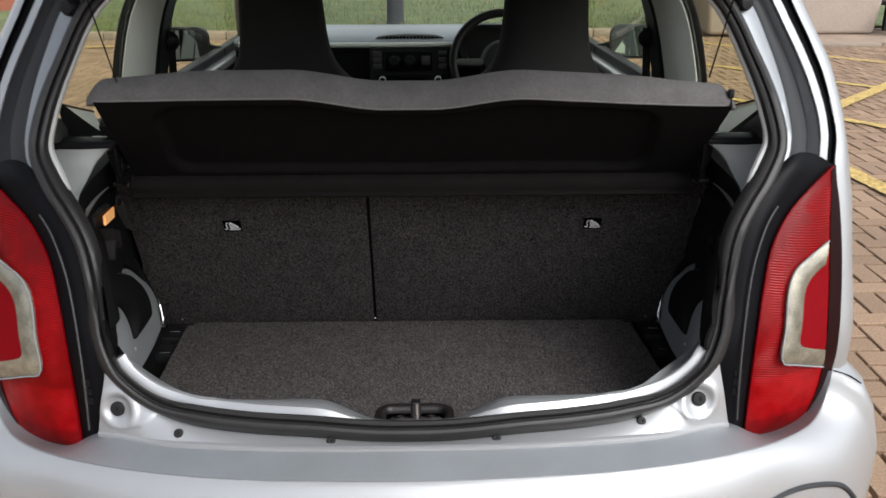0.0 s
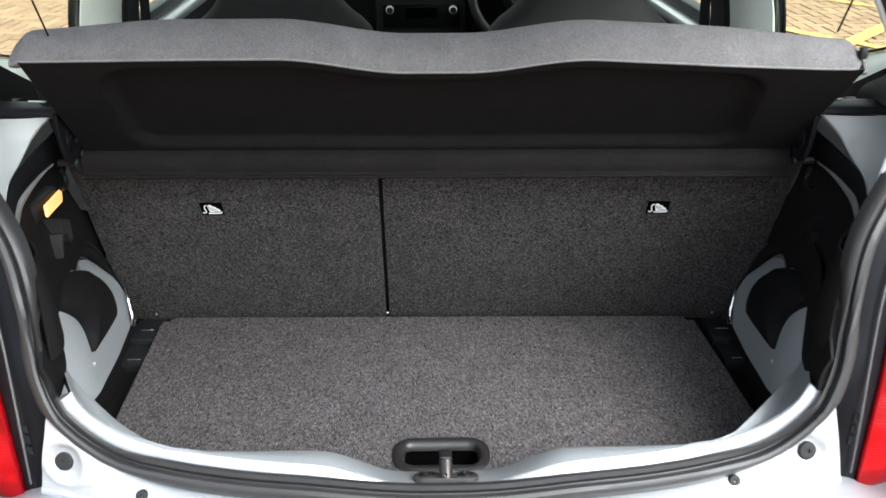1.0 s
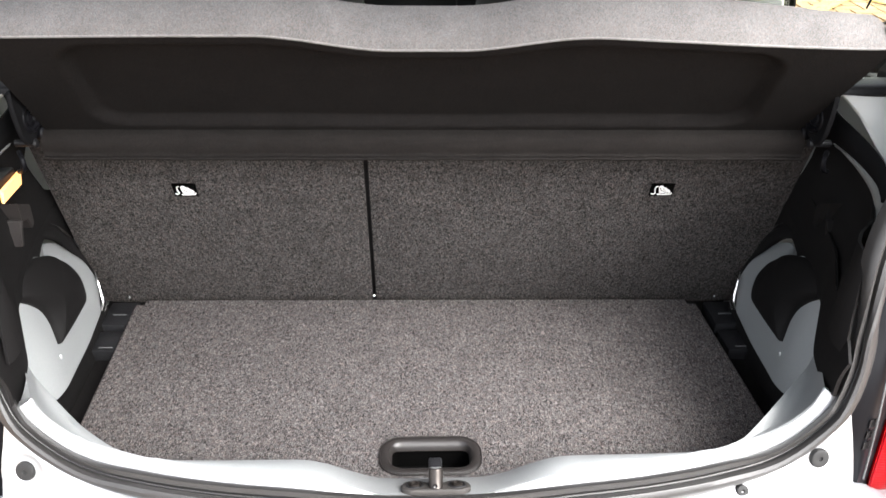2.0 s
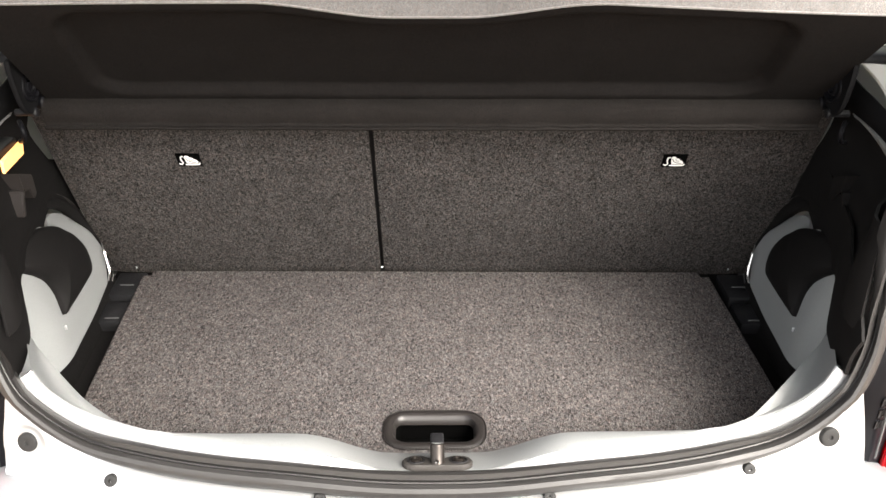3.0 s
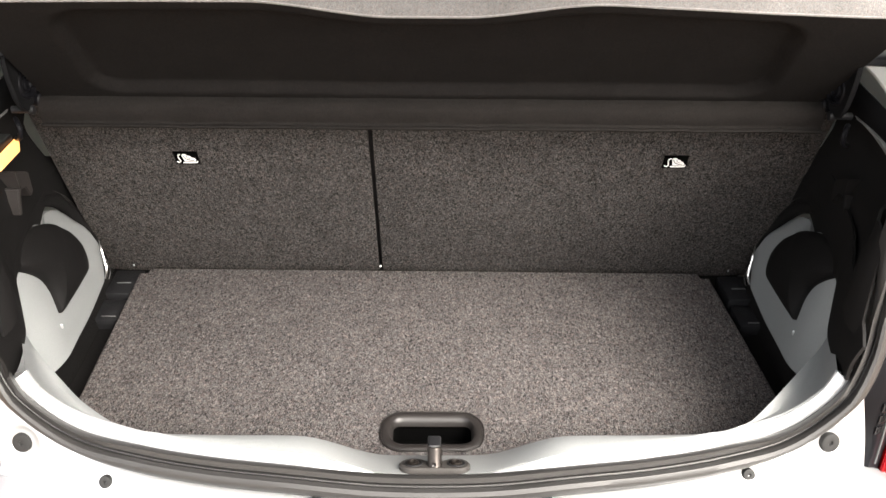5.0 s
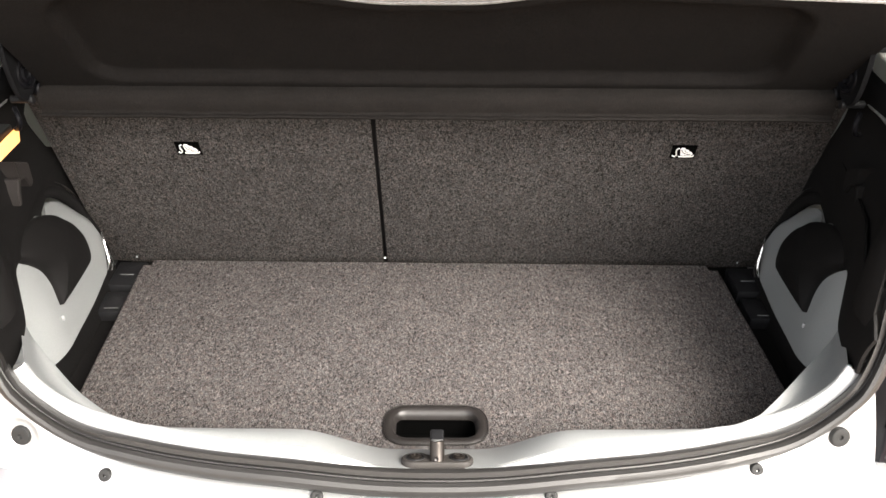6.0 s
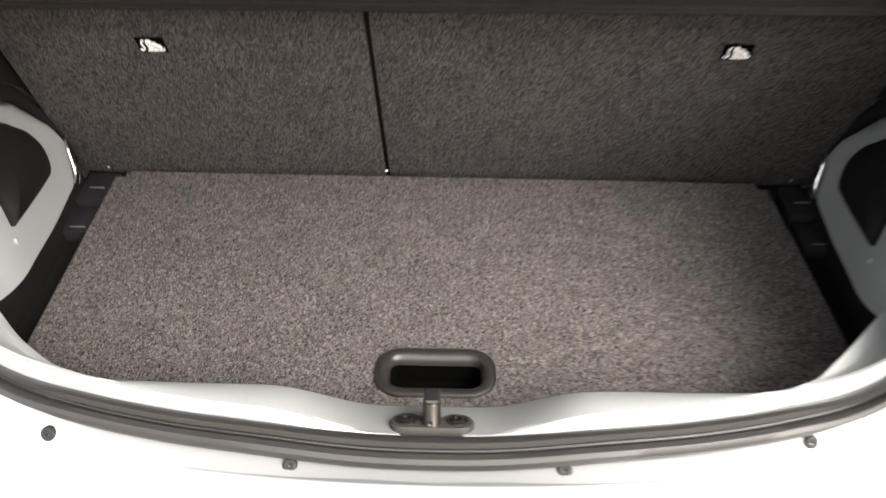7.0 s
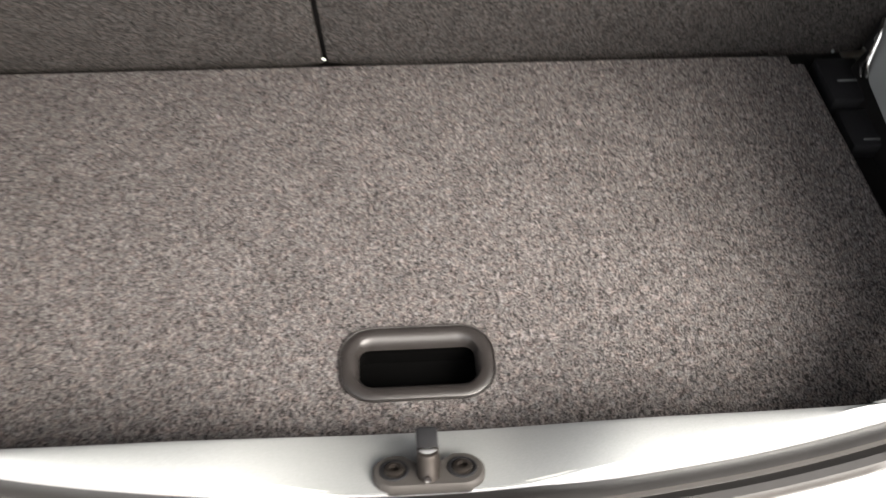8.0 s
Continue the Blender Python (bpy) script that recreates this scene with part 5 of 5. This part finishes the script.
        part("cord_clip", box((x - 0.005, p.y - 0.002, p.z - 0.004), (x + 0.005, p.y + 0.010, p.z + 0.012), 0.003), M_BLACK, shelf, "black cord clip")


def build_front_seat(name_x, label):
    seat = thing("front_seat", (carx(name_x, 1.5), 1.5, 0.29), label, "car seat", "front seats")
    rows = []
    prof = [(0.46, 0.235, 0.10), (0.60, 0.25, 0.12), (0.80, 0.255, 0.12), (0.95, 0.245, 0.11), (1.03, 0.220, 0.10), (1.08, 0.165, 0.09), (1.13, 0.135, 0.08), (1.20, 0.122, 0.075), (1.30, 0.114, 0.07), (1.36, 0.104, 0.06), (1.395, 0.075, 0.04), (1.402, 0.02, 0.015)]
    S = spline([Vector(p) for p in prof], 36)
    for q in S:
        z, w, d = q.x, q.y, q.z
        y = 1.36 - 0.16 * (z - 0.46)
        rows.append([Vector((name_x + w * math.copysign(abs(math.cos(a)) ** 0.6, math.cos(a)), y + d * math.copysign(abs(math.sin(a)) ** 0.7, math.sin(a)), z)) for a in [2 * math.pi * i / 28 for i in range(28)]])
    bm = grid(rows, closed=True)
    part("backrest", bm, M_FABRIC, seat, "black cloth backrest with a built-in headrest")
    part("seat_cushion", box((name_x - 0.25, 1.38, 0.40), (name_x + 0.25, 1.90, 0.55), 0.05, 4), M_FABRIC, seat)
    part("seat_rail", box((name_x - 0.20, 1.42, 0.29), (name_x + 0.20, 1.85, 0.40), 0.01), M_BLACK, seat)


def build_dash():
    dash = thing("dashboard", (carx(0, 2.5), 2.5, 0.6), "grey and black dashboard with a radio and round knobs", "dashboard")
    rows = []
    for y, z in ((2.20, 1.038), (2.193, 1.048), (2.20, 1.058), (2.25, 1.062), (2.45, 1.068), (2.70, 1.073)):
        rows.append([Vector((x, y + 0.06 * (x / 0.7) ** 2, z)) for x in [-0.70 + 1.4 * j / 20 for j in range(21)]])
    part("dash_top", thick(grid(rows), 0.012), M_GREYDASH, dash, "pale grey dash top")
    rows = []
    for y, z in ((2.206, 1.032), (2.225, 1.02), (2.24, 0.95), (2.27, 0.80), (2.33, 0.62)):
        rows.append([Vector((x, y + 0.06 * (x / 0.7) ** 2, z)) for x in [-0.70 + 1.4 * j / 20 for j in range(21)]])
    part("dash_face", thick(grid(rows), 0.012), M_BLACK, dash, "black dash front")
    con = part("centre_console", box((-0.160, 2.185, 0.60), (0.160, 2.30, 1.042), 0.012, 3), M_BLACK, dash, "black centre console")
    for x in (-0.050, 0.010):
        part("heater_knob", ring((x - 0.01, 2.183, 0.985), (0, -1, 0.1), [(0.024, 0), (0.024, 0.006), (0.018, 0.010), (0.016, 0.020), (0, 0.020)], 22), M_BLACK, con)
    part("heater_switch", box((0.045, 2.172, 0.968), (0.080, 2.184, 1.004), 0.006, 3), M_TRIM, con)
    part("heater_panel", box((-0.10, 2.178, 0.945), (0.09, 2.188, 1.020), 0.004), M_GLOSS, con)
    for x0 in (-0.145, 0.112):
        for k in range(3):
            part("switch", box((x0, 2.178, 0.955 + 0.024 * k), (x0 + 0.034, 2.187, 0.974 + 0.024 * k), 0.002), M_TRIM, con)
    radio = part("radio", box((-0.135, 2.176, 0.85), (0.135, 2.188, 0.93), 0.004), M_GLOSS, dash, "black car radio")
    part("radio_screen", box((-0.055, 2.172, 0.885), (0.055, 2.177, 0.920), 0.002), M_PIT, radio)
    for s in (-1, 1):
        part("radio_knob", ring((s * 0.110, 2.176, 0.913), (0, -1, 0), [(0.014, 0), (0.014, 0.010), (0.0125, 0.012), (0.0115, 0.018), (0, 0.018)], 22), M_PALE, radio, "bright-ringed radio knob")
        part("knob_cap", ring((s * 0.110, 2.157, 0.913), (0, -1, 0), [(0.0105, 0.0), (0.0105, 0.003), (0, 0.003)], 18), M_BLACK, radio)
    pod = part("dash_pod", loft([(-0.14, 2.25, 1.060), (-0.115, 2.25, 1.074), (0.0, 2.25, 1.081), (0.115, 2.25, 1.074), (0.14, 2.25, 1.060)], [(-0.11, 2.36, 1.062), (-0.09, 2.36, 1.076), (0.0, 2.36, 1.082), (0.09, 2.36, 1.076), (0.11, 2.36, 1.062)], 20, 4, None, 0.006), M_GREYDASH, dash, "small grey pod with a slotted grille")
    for k in range(14):
        x = -0.09 + 0.18 * k / 13
        part("grille_slot", box((x - 0.0035, 2.243, 1.064), (x + 0.0035, 2.256, 1.072), 0.001), M_BLACK, pod)
    part("dash_edge", tube([(x, 2.196 + 0.06 * (x / 0.7) ** 2, 1.045) for x in [-0.68 + 1.36 * j / 24 for j in range(25)]], 0.0105, 8), M_PALE, dash, "pale front edge of the dash top")
    hood = [Vector((0.345 + u, 2.10, 1.045 + v)) for u, v in rounded(0.30, 0.17, 0.075, 8)]
    bm = grid([[p + Vector((0, 0.16, -0.01)) for p in hood], hood, [p.lerp(Vector((0.345, 2.10, 1.045)), 0.12) for p in hood], [p.lerp(Vector((0.345, 2.10, 1.045)), 0.14) + Vector((0, 0.04, 0)) for p in hood]], closed=True)
    bm.verts.ensure_lookup_table()
    bm.faces.new(bm.verts[-len(hood):])
    part("instrument_hood", bm, M_BLACK, dash, "black instrument hood behind the steering wheel")
    wheel = thing("steering_wheel", (carx(0.345, 1.98), 1.98, 1.0), "black three-spoke steering wheel", "steering wheel")
    c, ax = Vector((0.345, 1.96, 1.008)), Vector((0, -0.92, 0.39))
    q = ax.to_track_quat("Z", "Y")
    part("rim", tube([c + q @ Vector((0.185 * math.cos(2 * math.pi * i / 40), 0.185 * math.sin(2 * math.pi * i / 40), 0)) for i in range(40)], 0.016, 12, closed=True), M_BLACK, wheel)
    part("hub", ring(c, ax, [(0.085, -0.04), (0.085, 0.0), (0.07, 0.02), (0, 0.028)], 28), M_BLACK, wheel)
    for a in (0, 180, 270):
        d = q @ Vector((math.cos(radians(a)), math.sin(radians(a)), 0))
        part("spoke", tube([c + d * 0.07, c + d * 0.18], 0.014, 10), M_TRIM, wheel)
    part("column", tube([c - ax * 0.03, c - ax * 0.32], 0.035, 14), M_BLACK, wheel)


def build_belts():
    for s in (-1, 1):
        b = thing("seat_belt", (carx(s * 0.69, 1.14), 1.14, 1.0), "black front seat belt hanging by the pillar", "seat belt", "seat belts")
        part("webbing", loft([(s * 0.690, 1.26, 1.20), (s * 0.700, 1.27, 1.10), (s * 0.712, 1.24, 0.80), (s * 0.712, 1.18, 0.45)], [(s * 0.678, 1.29, 1.20), (s * 0.686, 1.30, 1.10), (s * 0.700, 1.28, 0.80), (s * 0.705, 1.22, 0.45)], 14, 3, None, 0.002), M_BLACK, b)
        part("belt_guide", ring((s * 0.690, 1.28, 1.170), (-s * 0.5, -1, 0), [(0, 0.012), (0.018, 0.012), (0.026, 0.006), (0.028, -0.004), (0.020, -0.012), (0, -0.012)], 24), M_BLACK, b)
        part("guide_arm", tube([(s * 0.694, 1.285, 1.18), (s * 0.700, 1.25, 1.25), (s * 0.690, 1.22, 1.30)], 0.010, 8), M_BLACK, b)


build_floor_board()
build_rear_seat()
build_shelf()
build_front_seat(-0.355, "black cloth front passenger seat with a tall built-in headrest")
build_front_seat(0.385, "black cloth driver's seat behind the steering wheel")
build_dash()
build_belts()


# ---------------------------------------------------------------- outside
M_BRICK = mat("block_paver", (0.27, 0.178, 0.112), rough=0.9, vary=0.25, vscale=3, grain=0.25, gscale=120, bump=0.5, bscale=150)


def brick_random(m):
    nt = m.node_tree
    b = nt.nodes["Principled BSDF"]
    link = b.inputs["Base Color"].links[0]
    src = link.from_socket
    info = nt.nodes.new("ShaderNodeObjectInfo")
    geo = nt.nodes.new("ShaderNodeNewGeometry")
    add = nt.nodes.new("ShaderNodeMath")
    add.operation = "ADD"
    nt.links.new(info.outputs["Random"], add.inputs[0])
    nt.links.new(geo.outputs["Random Per Island"], add.inputs[1])
    fr = nt.nodes.new("ShaderNodeMath")
    fr.operation = "FRACT"
    nt.links.new(add.outputs[0], fr.inputs[0])
    mr = nt.nodes.new("ShaderNodeMapRange")
    mr.inputs["To Min"].default_value, mr.inputs["To Max"].default_value = 0.80, 1.14
    nt.links.new(fr.outputs[0], mr.inputs["Value"])
    mul = nt.nodes.new("ShaderNodeMix")
    mul.data_type, mul.blend_type = "RGBA", "MULTIPLY"
    mul.inputs["Factor"].default_value = 1
    nt.links.new(src, mul.inputs["A"])
    nt.links.new(mr.outputs["Result"], mul.inputs["B"])
    nt.links.new(mul.outputs["Result"], b.inputs["Base Color"])


brick_random(M_BRICK)
M_JOINT = mat("paver_joint_sand", (0.045, 0.035, 0.027), rough=0.95, vary=0.3, vscale=20)
M_YELLOW = mat("worn_yellow_road_paint", (0.46, 0.32, 0.10), rough=0.85, vary=0.35, vscale=9, grain=0.45, gscale=45)
M_CONCRETE = mat("pale_concrete", (0.36, 0.30, 0.25), rough=0.9, vary=0.12, vscale=2, grain=0.12, gscale=60)
M_KERB = mat("kerb_stone", (0.27, 0.215, 0.165), rough=0.9, vary=0.2, vscale=4, grain=0.15, gscale=70)
M_PATH = mat("worn_pink_paving", (0.30, 0.225, 0.165), rough=0.9, vary=0.3, vscale=3, grain=0.25, gscale=50)
M_GRASS = mat("mown_grass", (0.062, 0.090, 0.024), rough=0.9, vary=0.5, vscale=1.6, grain=0.6, gscale=30, tint=(0.12, 0.145, 0.055))
M_BLADE = mat("grass_blades", (0.072, 0.105, 0.028), rough=0.8, vary=0.5, vscale=2, tint=(0.14, 0.155, 0.055))
M_BARK = mat("dark_trunk", (0.026, 0.026, 0.028), rough=0.9, vary=0.4, vscale=10, bump=0.6, bscale=40)
M_LEAF = mat("dry_leaf", (0.20, 0.13, 0.07), rough=0.8, vary=0.4, vscale=5)
M_WALLBRICK = mat("red_brickwork", (0.28, 0.10, 0.06), rough=0.9, vary=0.25, vscale=3, grain=0.2, gscale=60)

bm = bmesh.new()
for lo, hi in (((-300, -300), (300, 300)),):
    bm.faces.new([bm.verts.new(p) for p in ((lo[0], lo[1], -0.03), (hi[0], lo[1], -0.03), (hi[0], hi[1], -0.03), (lo[0], hi[1], -0.03))])
tagged(part("ground", bm, M_JOINT, skew=False, smooth=0), "sandy ground under the paving", "ground", kind="structure")

rows = [[Vector((x, y, 0.05 + 0.25 * smoothstep(14, 60, y) + 0.05 * noise.noise(Vector((x * 0.2, y * 0.2, 0))))) for x in [-60 + 2 * i for i in range(61)]] for y in [12.2 + j * 1.2 for j in range(60)]]
tagged(part("lawn", grid(rows), M_GRASS, skew=False), "patchy mown grass beyond the kerb", "grass", kind="structure")


def build_paving():
    """Herringbone block paving: the near blocks one by one, the rest joined."""
    pav = new("pavement")
    tagged(pav, "brown herringbone block paving", "paving", kind="structure")
    L, W, g = 0.22, 0.11, 0.013

    def proto(across):
        a, b = (L, W) if not across else (W, L)
        bm = bmesh.new()
        lo = [bm.verts.new((x, y, -0.03)) for x, y in ((g / 2, g / 2), (a - g / 2, g / 2), (a - g / 2, b - g / 2), (g / 2, b - g / 2))]
        c = 0.0025
        mid = [bm.verts.new((v.co.x, v.co.y, -c)) for v in lo]
        hi = [bm.verts.new((x, y, 0)) for x, y in ((g / 2 + c, g / 2 + c), (a - g / 2 - c, g / 2 + c), (a - g / 2 - c, b - g / 2 - c), (g / 2 + c, b - g / 2 - c))]
        for p, q in ((lo, mid), (mid, hi)):
            for i in range(4):
                bm.faces.new((p[i], p[(i + 1) % 4], q[(i + 1) % 4], q[i]))
        bm.faces.new(hi)
        me = bpy.data.meshes.new("brick")
        bm.to_mesh(me)
        bm.free()
        me.materials.append(M_BRICK)
        return me
    flat, upr = proto(False), proto(True)
    verts, faces = [], []
    count = 0
    for i in range(-62, 90):
        for j in range(-56, 108):
            # unit cells of the herringbone: k counts along the diagonal
            k = (i + j) % 4
            if k == 3:
                across = False
            elif k == 1:
                across = True
            else:
                continue
            x, y = 0.038 + i * W, 0.050 + j * W
            p = Vector((x, y, 0))
            if p.y > (10.2 if p.x > 4.45 else 11.6):
                continue
            if abs(p.x) < 0.5 and 0.4 < p.y < 2.9:
                continue
            h = random.uniform(-0.003, 0.003)
            if 1.2 < p.x < 3.0 and 0.8 < p.y < 4.8 and count < 300:
                count += 1
                ob = new("brick", upr if across else flat)
                ob.matrix_world = Matrix.Translation((p.x, p.y, h)) 
                ob.parent = pav
                continue
            n = len(verts)
            a, b = (L, W) if not across else (W, L)
            c = 0.0025
            for dx, dy, z in ((g / 2, g / 2, -0.03), (a - g / 2, g / 2, -0.03), (a - g / 2, b - g / 2, -0.03), (g / 2, b - g / 2, -0.03),
                              (g / 2 + c, g / 2 + c, 0), (a - g / 2 - c, g / 2 + c, 0), (a - g / 2 - c, b - g / 2 - c, 0), (g / 2 + c, b - g / 2 - c, 0)):
                verts.append((x + dx, y + dy, z + h))
            faces += [(n + 4, n + 5, n + 6, n + 7)] + [(n + q, n + (q + 1) % 4, n + 4 + (q + 1) % 4, n + 4 + q) for q in range(4)]
    me = bpy.data.meshes.new("block_paving")
    me.from_pydata(verts, [], faces)
    me.materials.append(M_BRICK)
    ob = new("block_paving", me)
    ob.parent = pav
    tagged(ob, "brown herringbone block paving", kind="stuff")


def stripe(a, b, w, z):
    """A worn painted line on the paving."""
    a, b = Vector(a), Vector(b)
    d = (b - a).normalized()
    s = Vector((-d.y, d.x)) * w / 2
    bm = bmesh.new()
    n = max(2, int((b - a).length / 0.15))
    pts = []
    for i in range(n + 1):
        p = a.lerp(b, i / n)
        j1, j2 = random.uniform(-0.012, 0.012), random.uniform(-0.012, 0.012)
        pts.append([Vector((p.x + s.x + j1, p.y + s.y + j1, z)), Vector((p.x - s.x + j2, p.y - s.y + j2, z))])
    bm = grid([list(r) for r in zip(*pts)])
    tagged(part("road_marking", bm, M_YELLOW, skew=False, smooth=0), "worn yellow painted line on the paving", "road marking", kind="structure")


build_paving()
for k, (a, b, w) in enumerate((((3.55, 10.9), (6.45, 7.2), 0.11), ((2.8, 9.2), (5.8, 5.1), 0.10), ((2.6, 6.75), (4.9, 3.3), 0.11), ((2.60, 4.5), (2.76, 3.0), 0.14), ((2.6, 5.2), (6.4, 9.4), 0.13),
                ((-6, 10.6), (-1.5, 11.0), 0.11), ((-3.3, 4.0), (-1.0, 8.0), 0.11))):
    stripe(a, b, w, 0.006 + 0.003 * k)

# kerb stones, one by one
kerb = new("kerb")
tagged(kerb, "weathered kerb stones", "kerb", kind="structure")
for k in range(24):
    x = -7.6 + 0.9 * k
    y = 11.75 if x < 4.5 else 10.36
    ob = part("kerb_stone", box((x + 0.006, y, -0.03), (x + 0.894, y + 0.17, (0.10 if x < 4.5 else 0.035) + random.uniform(-0.004, 0.004)), 0.015, 2), M_KERB, skew=False)
    ob.parent = kerb
for y in (10.53, 11.14):
    ob = part("kerb_stone", box((5.0, y + 0.004, -0.03), (5.17, y + 0.606, 0.035), 0.015, 2), M_KERB, skew=False)
    ob.parent = kerb
tagged(part("footpath", box((3.4, 11.93, -0.03), (30.0, 22.0, 0.030), 0.0), M_PATH, skew=False), "worn stone footpath behind the kerb", "footpath", kind="structure")
tagged(part("pavement_apron", box((5.18, 10.535, -0.03), (30.0, 11.925, 0.026), 0.0), M_PATH, skew=False), "worn brown paved apron before the planter", "footpath", kind="structure")

planter = thing("concrete_planter", (5.3, 12.3, 0.030), "pale concrete planter with a flared side", "planter")
bm = box((3.9, 11.45, 0.030), (6.28, 13.3, 1.0), 0.06, 4)
for v in bm.verts:
    k = (v.co.z - 0.030) / 0.9
    v.co.x += (0.10 * k) * (1 if v.co.x > 5 else -1)
    v.co.y -= 0.06 * k * (v.co.y < 12.3)
part("planter_wall", bm, M_CONCRETE, planter, skew=False)
part("planter_soil", box((4.05, 11.6, 0.96), (6.2, 13.1, 1.02), 0.03), M_BARK, planter, skew=False)

post = thing("concrete_post", (3.55, 11.95, 0.030), "square grey concrete post beside the planter", "post")
part("shaft", box((3.46, 12.0, 0.030), (3.66, 12.2, 1.05), 0.015, 2), M_KERB, post, skew=False)
part("cap", box((3.44, 11.98, 1.05), (3.68, 12.22, 1.10), 0.012, 2), M_KERB, post, skew=False)

bench = thing("bench", (6.9, 11.9, 0.030), "low dark timber bench beside the planter", "bench")
part("seat_slab", box((6.42, 10.95, 0.42), (6.90, 12.9, 0.48), 0.01), M_BARK, bench, skew=False)
for y in (11.9, 12.7):
    part("leg", box((6.62, y - 0.04, 0.030), (6.86, y + 0.04, 0.42), 0.005), M_BARK, bench, skew=False)
trunk = thing("tree", (-0.66, 12.9, 0.05), "dark young tree trunk in the grass", "tree")
bm = tube(spline([(-0.66, 12.9, 0.0), (-0.66, 12.9, 0.15), (-0.65, 12.9, 1.2), (-0.62, 12.92, 2.6), (-0.60, 12.95, 4.2)], 30), [0.17 if i < 1 else 0.14 - 0.0025 * i for i in range(30)], 14)
part("trunk", bm, M_BARK, trunk, skew=False)
for k in range(9):
    a = k * 2.4
    z0 = 2.4 + 0.2 * k
    base = Vector((-0.61, 12.93, z0))
    tip = base + Vector((math.cos(a) * 1.3, math.sin(a) * 1.3, 0.9))
    part("limb", tube(spline([base, base.lerp(tip, 0.5) + Vector((0, 0, 0.15)), tip], 10), [0.045 - 0.004 * i for i in range(10)], 8), M_BARK, trunk, skew=False)
verts, faces = [], []
for k in range(1600):
    a, r, z = random.uniform(0, 6.283), random.uniform(0.2, 1.7) ** 0.9, random.uniform(2.7, 5.2)
    p = Vector((-0.61 + r * math.cos(a), 12.93 + r * math.sin(a), z + 0.2 * math.sin(3 * a)))
    u = Vector((random.uniform(-1, 1), random.uniform(-1, 1), random.uniform(-1, 1))).normalized() * 0.06
    w = u.orthogonal().normalized() * 0.035
    n = len(verts)
    verts += [p - u, p + w, p + u, p - w]
    faces.append((n, n + 1, n + 2, n + 3))
me = bpy.data.meshes.new("crown")
me.from_pydata([v - roots[trunk.name] for v in verts], [], faces)
me.materials.append(M_BLADE)
ob = new("crown", me)
ob.parent = trunk

# grass blades and fallen leaves on the near edge of the lawn
verts, faces = [], []
for k in range(9000):
    x, y = random.uniform(-6, 4), 12.25 + 6.5 * random.random() ** 1.6
    z = 0.05 + 0.25 * smoothstep(14, 60, y)
    h, a = random.uniform(0.04, 0.11), random.uniform(0, 3.14)
    dx, dy = 0.008 * math.cos(a), 0.008 * math.sin(a)
    lx, ly = random.uniform(-0.03, 0.03), random.uniform(-0.03, 0.03)
    n = len(verts)
    verts += [(x - dx, y - dy, z - 0.03), (x + dx, y + dy, z - 0.03), (x + lx, y + ly, z + h)]
    faces.append((n, n + 1, n + 2))
me = bpy.data.meshes.new("grass_blades")
me.from_pydata(verts, [], faces)
me.materials.append(M_BLADE)
tagged(new("grass_blades", me), "short tufts of green grass", "grass", kind="stuff")
verts, faces = [], []
for k in range(280):
    x, y = random.uniform(-4, 4), 12.3 + 5 * random.random()
    z = 0.09 + 0.25 * smoothstep(14, 60, y)
    a, r = random.uniform(0, 6.28), random.uniform(0.03, 0.05)
    n = len(verts)
    verts += [(x + r * math.cos(a + q * 1.571) * (1 if q % 2 else 0.55), y + r * math.sin(a + q * 1.571) * (1 if q % 2 else 0.55), z + random.uniform(0, 0.03)) for q in range(4)]
    faces.append((n, n + 1, n + 2, n + 3))
me = bpy.data.meshes.new("fallen_leaves")
me.from_pydata(verts, [], faces)
me.materials.append(M_LEAF)
tagged(new("fallen_leaves", me), "brown fallen leaves in the grass", "leaves", kind="stuff")

wall = part("wall", box((-15.0, 16.0, 0.0), (-8.1, 16.3, 2.6), 0.01), M_WALLBRICK, skew=False)
tagged(wall, "red brick garden wall at the lawn's edge", "wall", kind="structure")
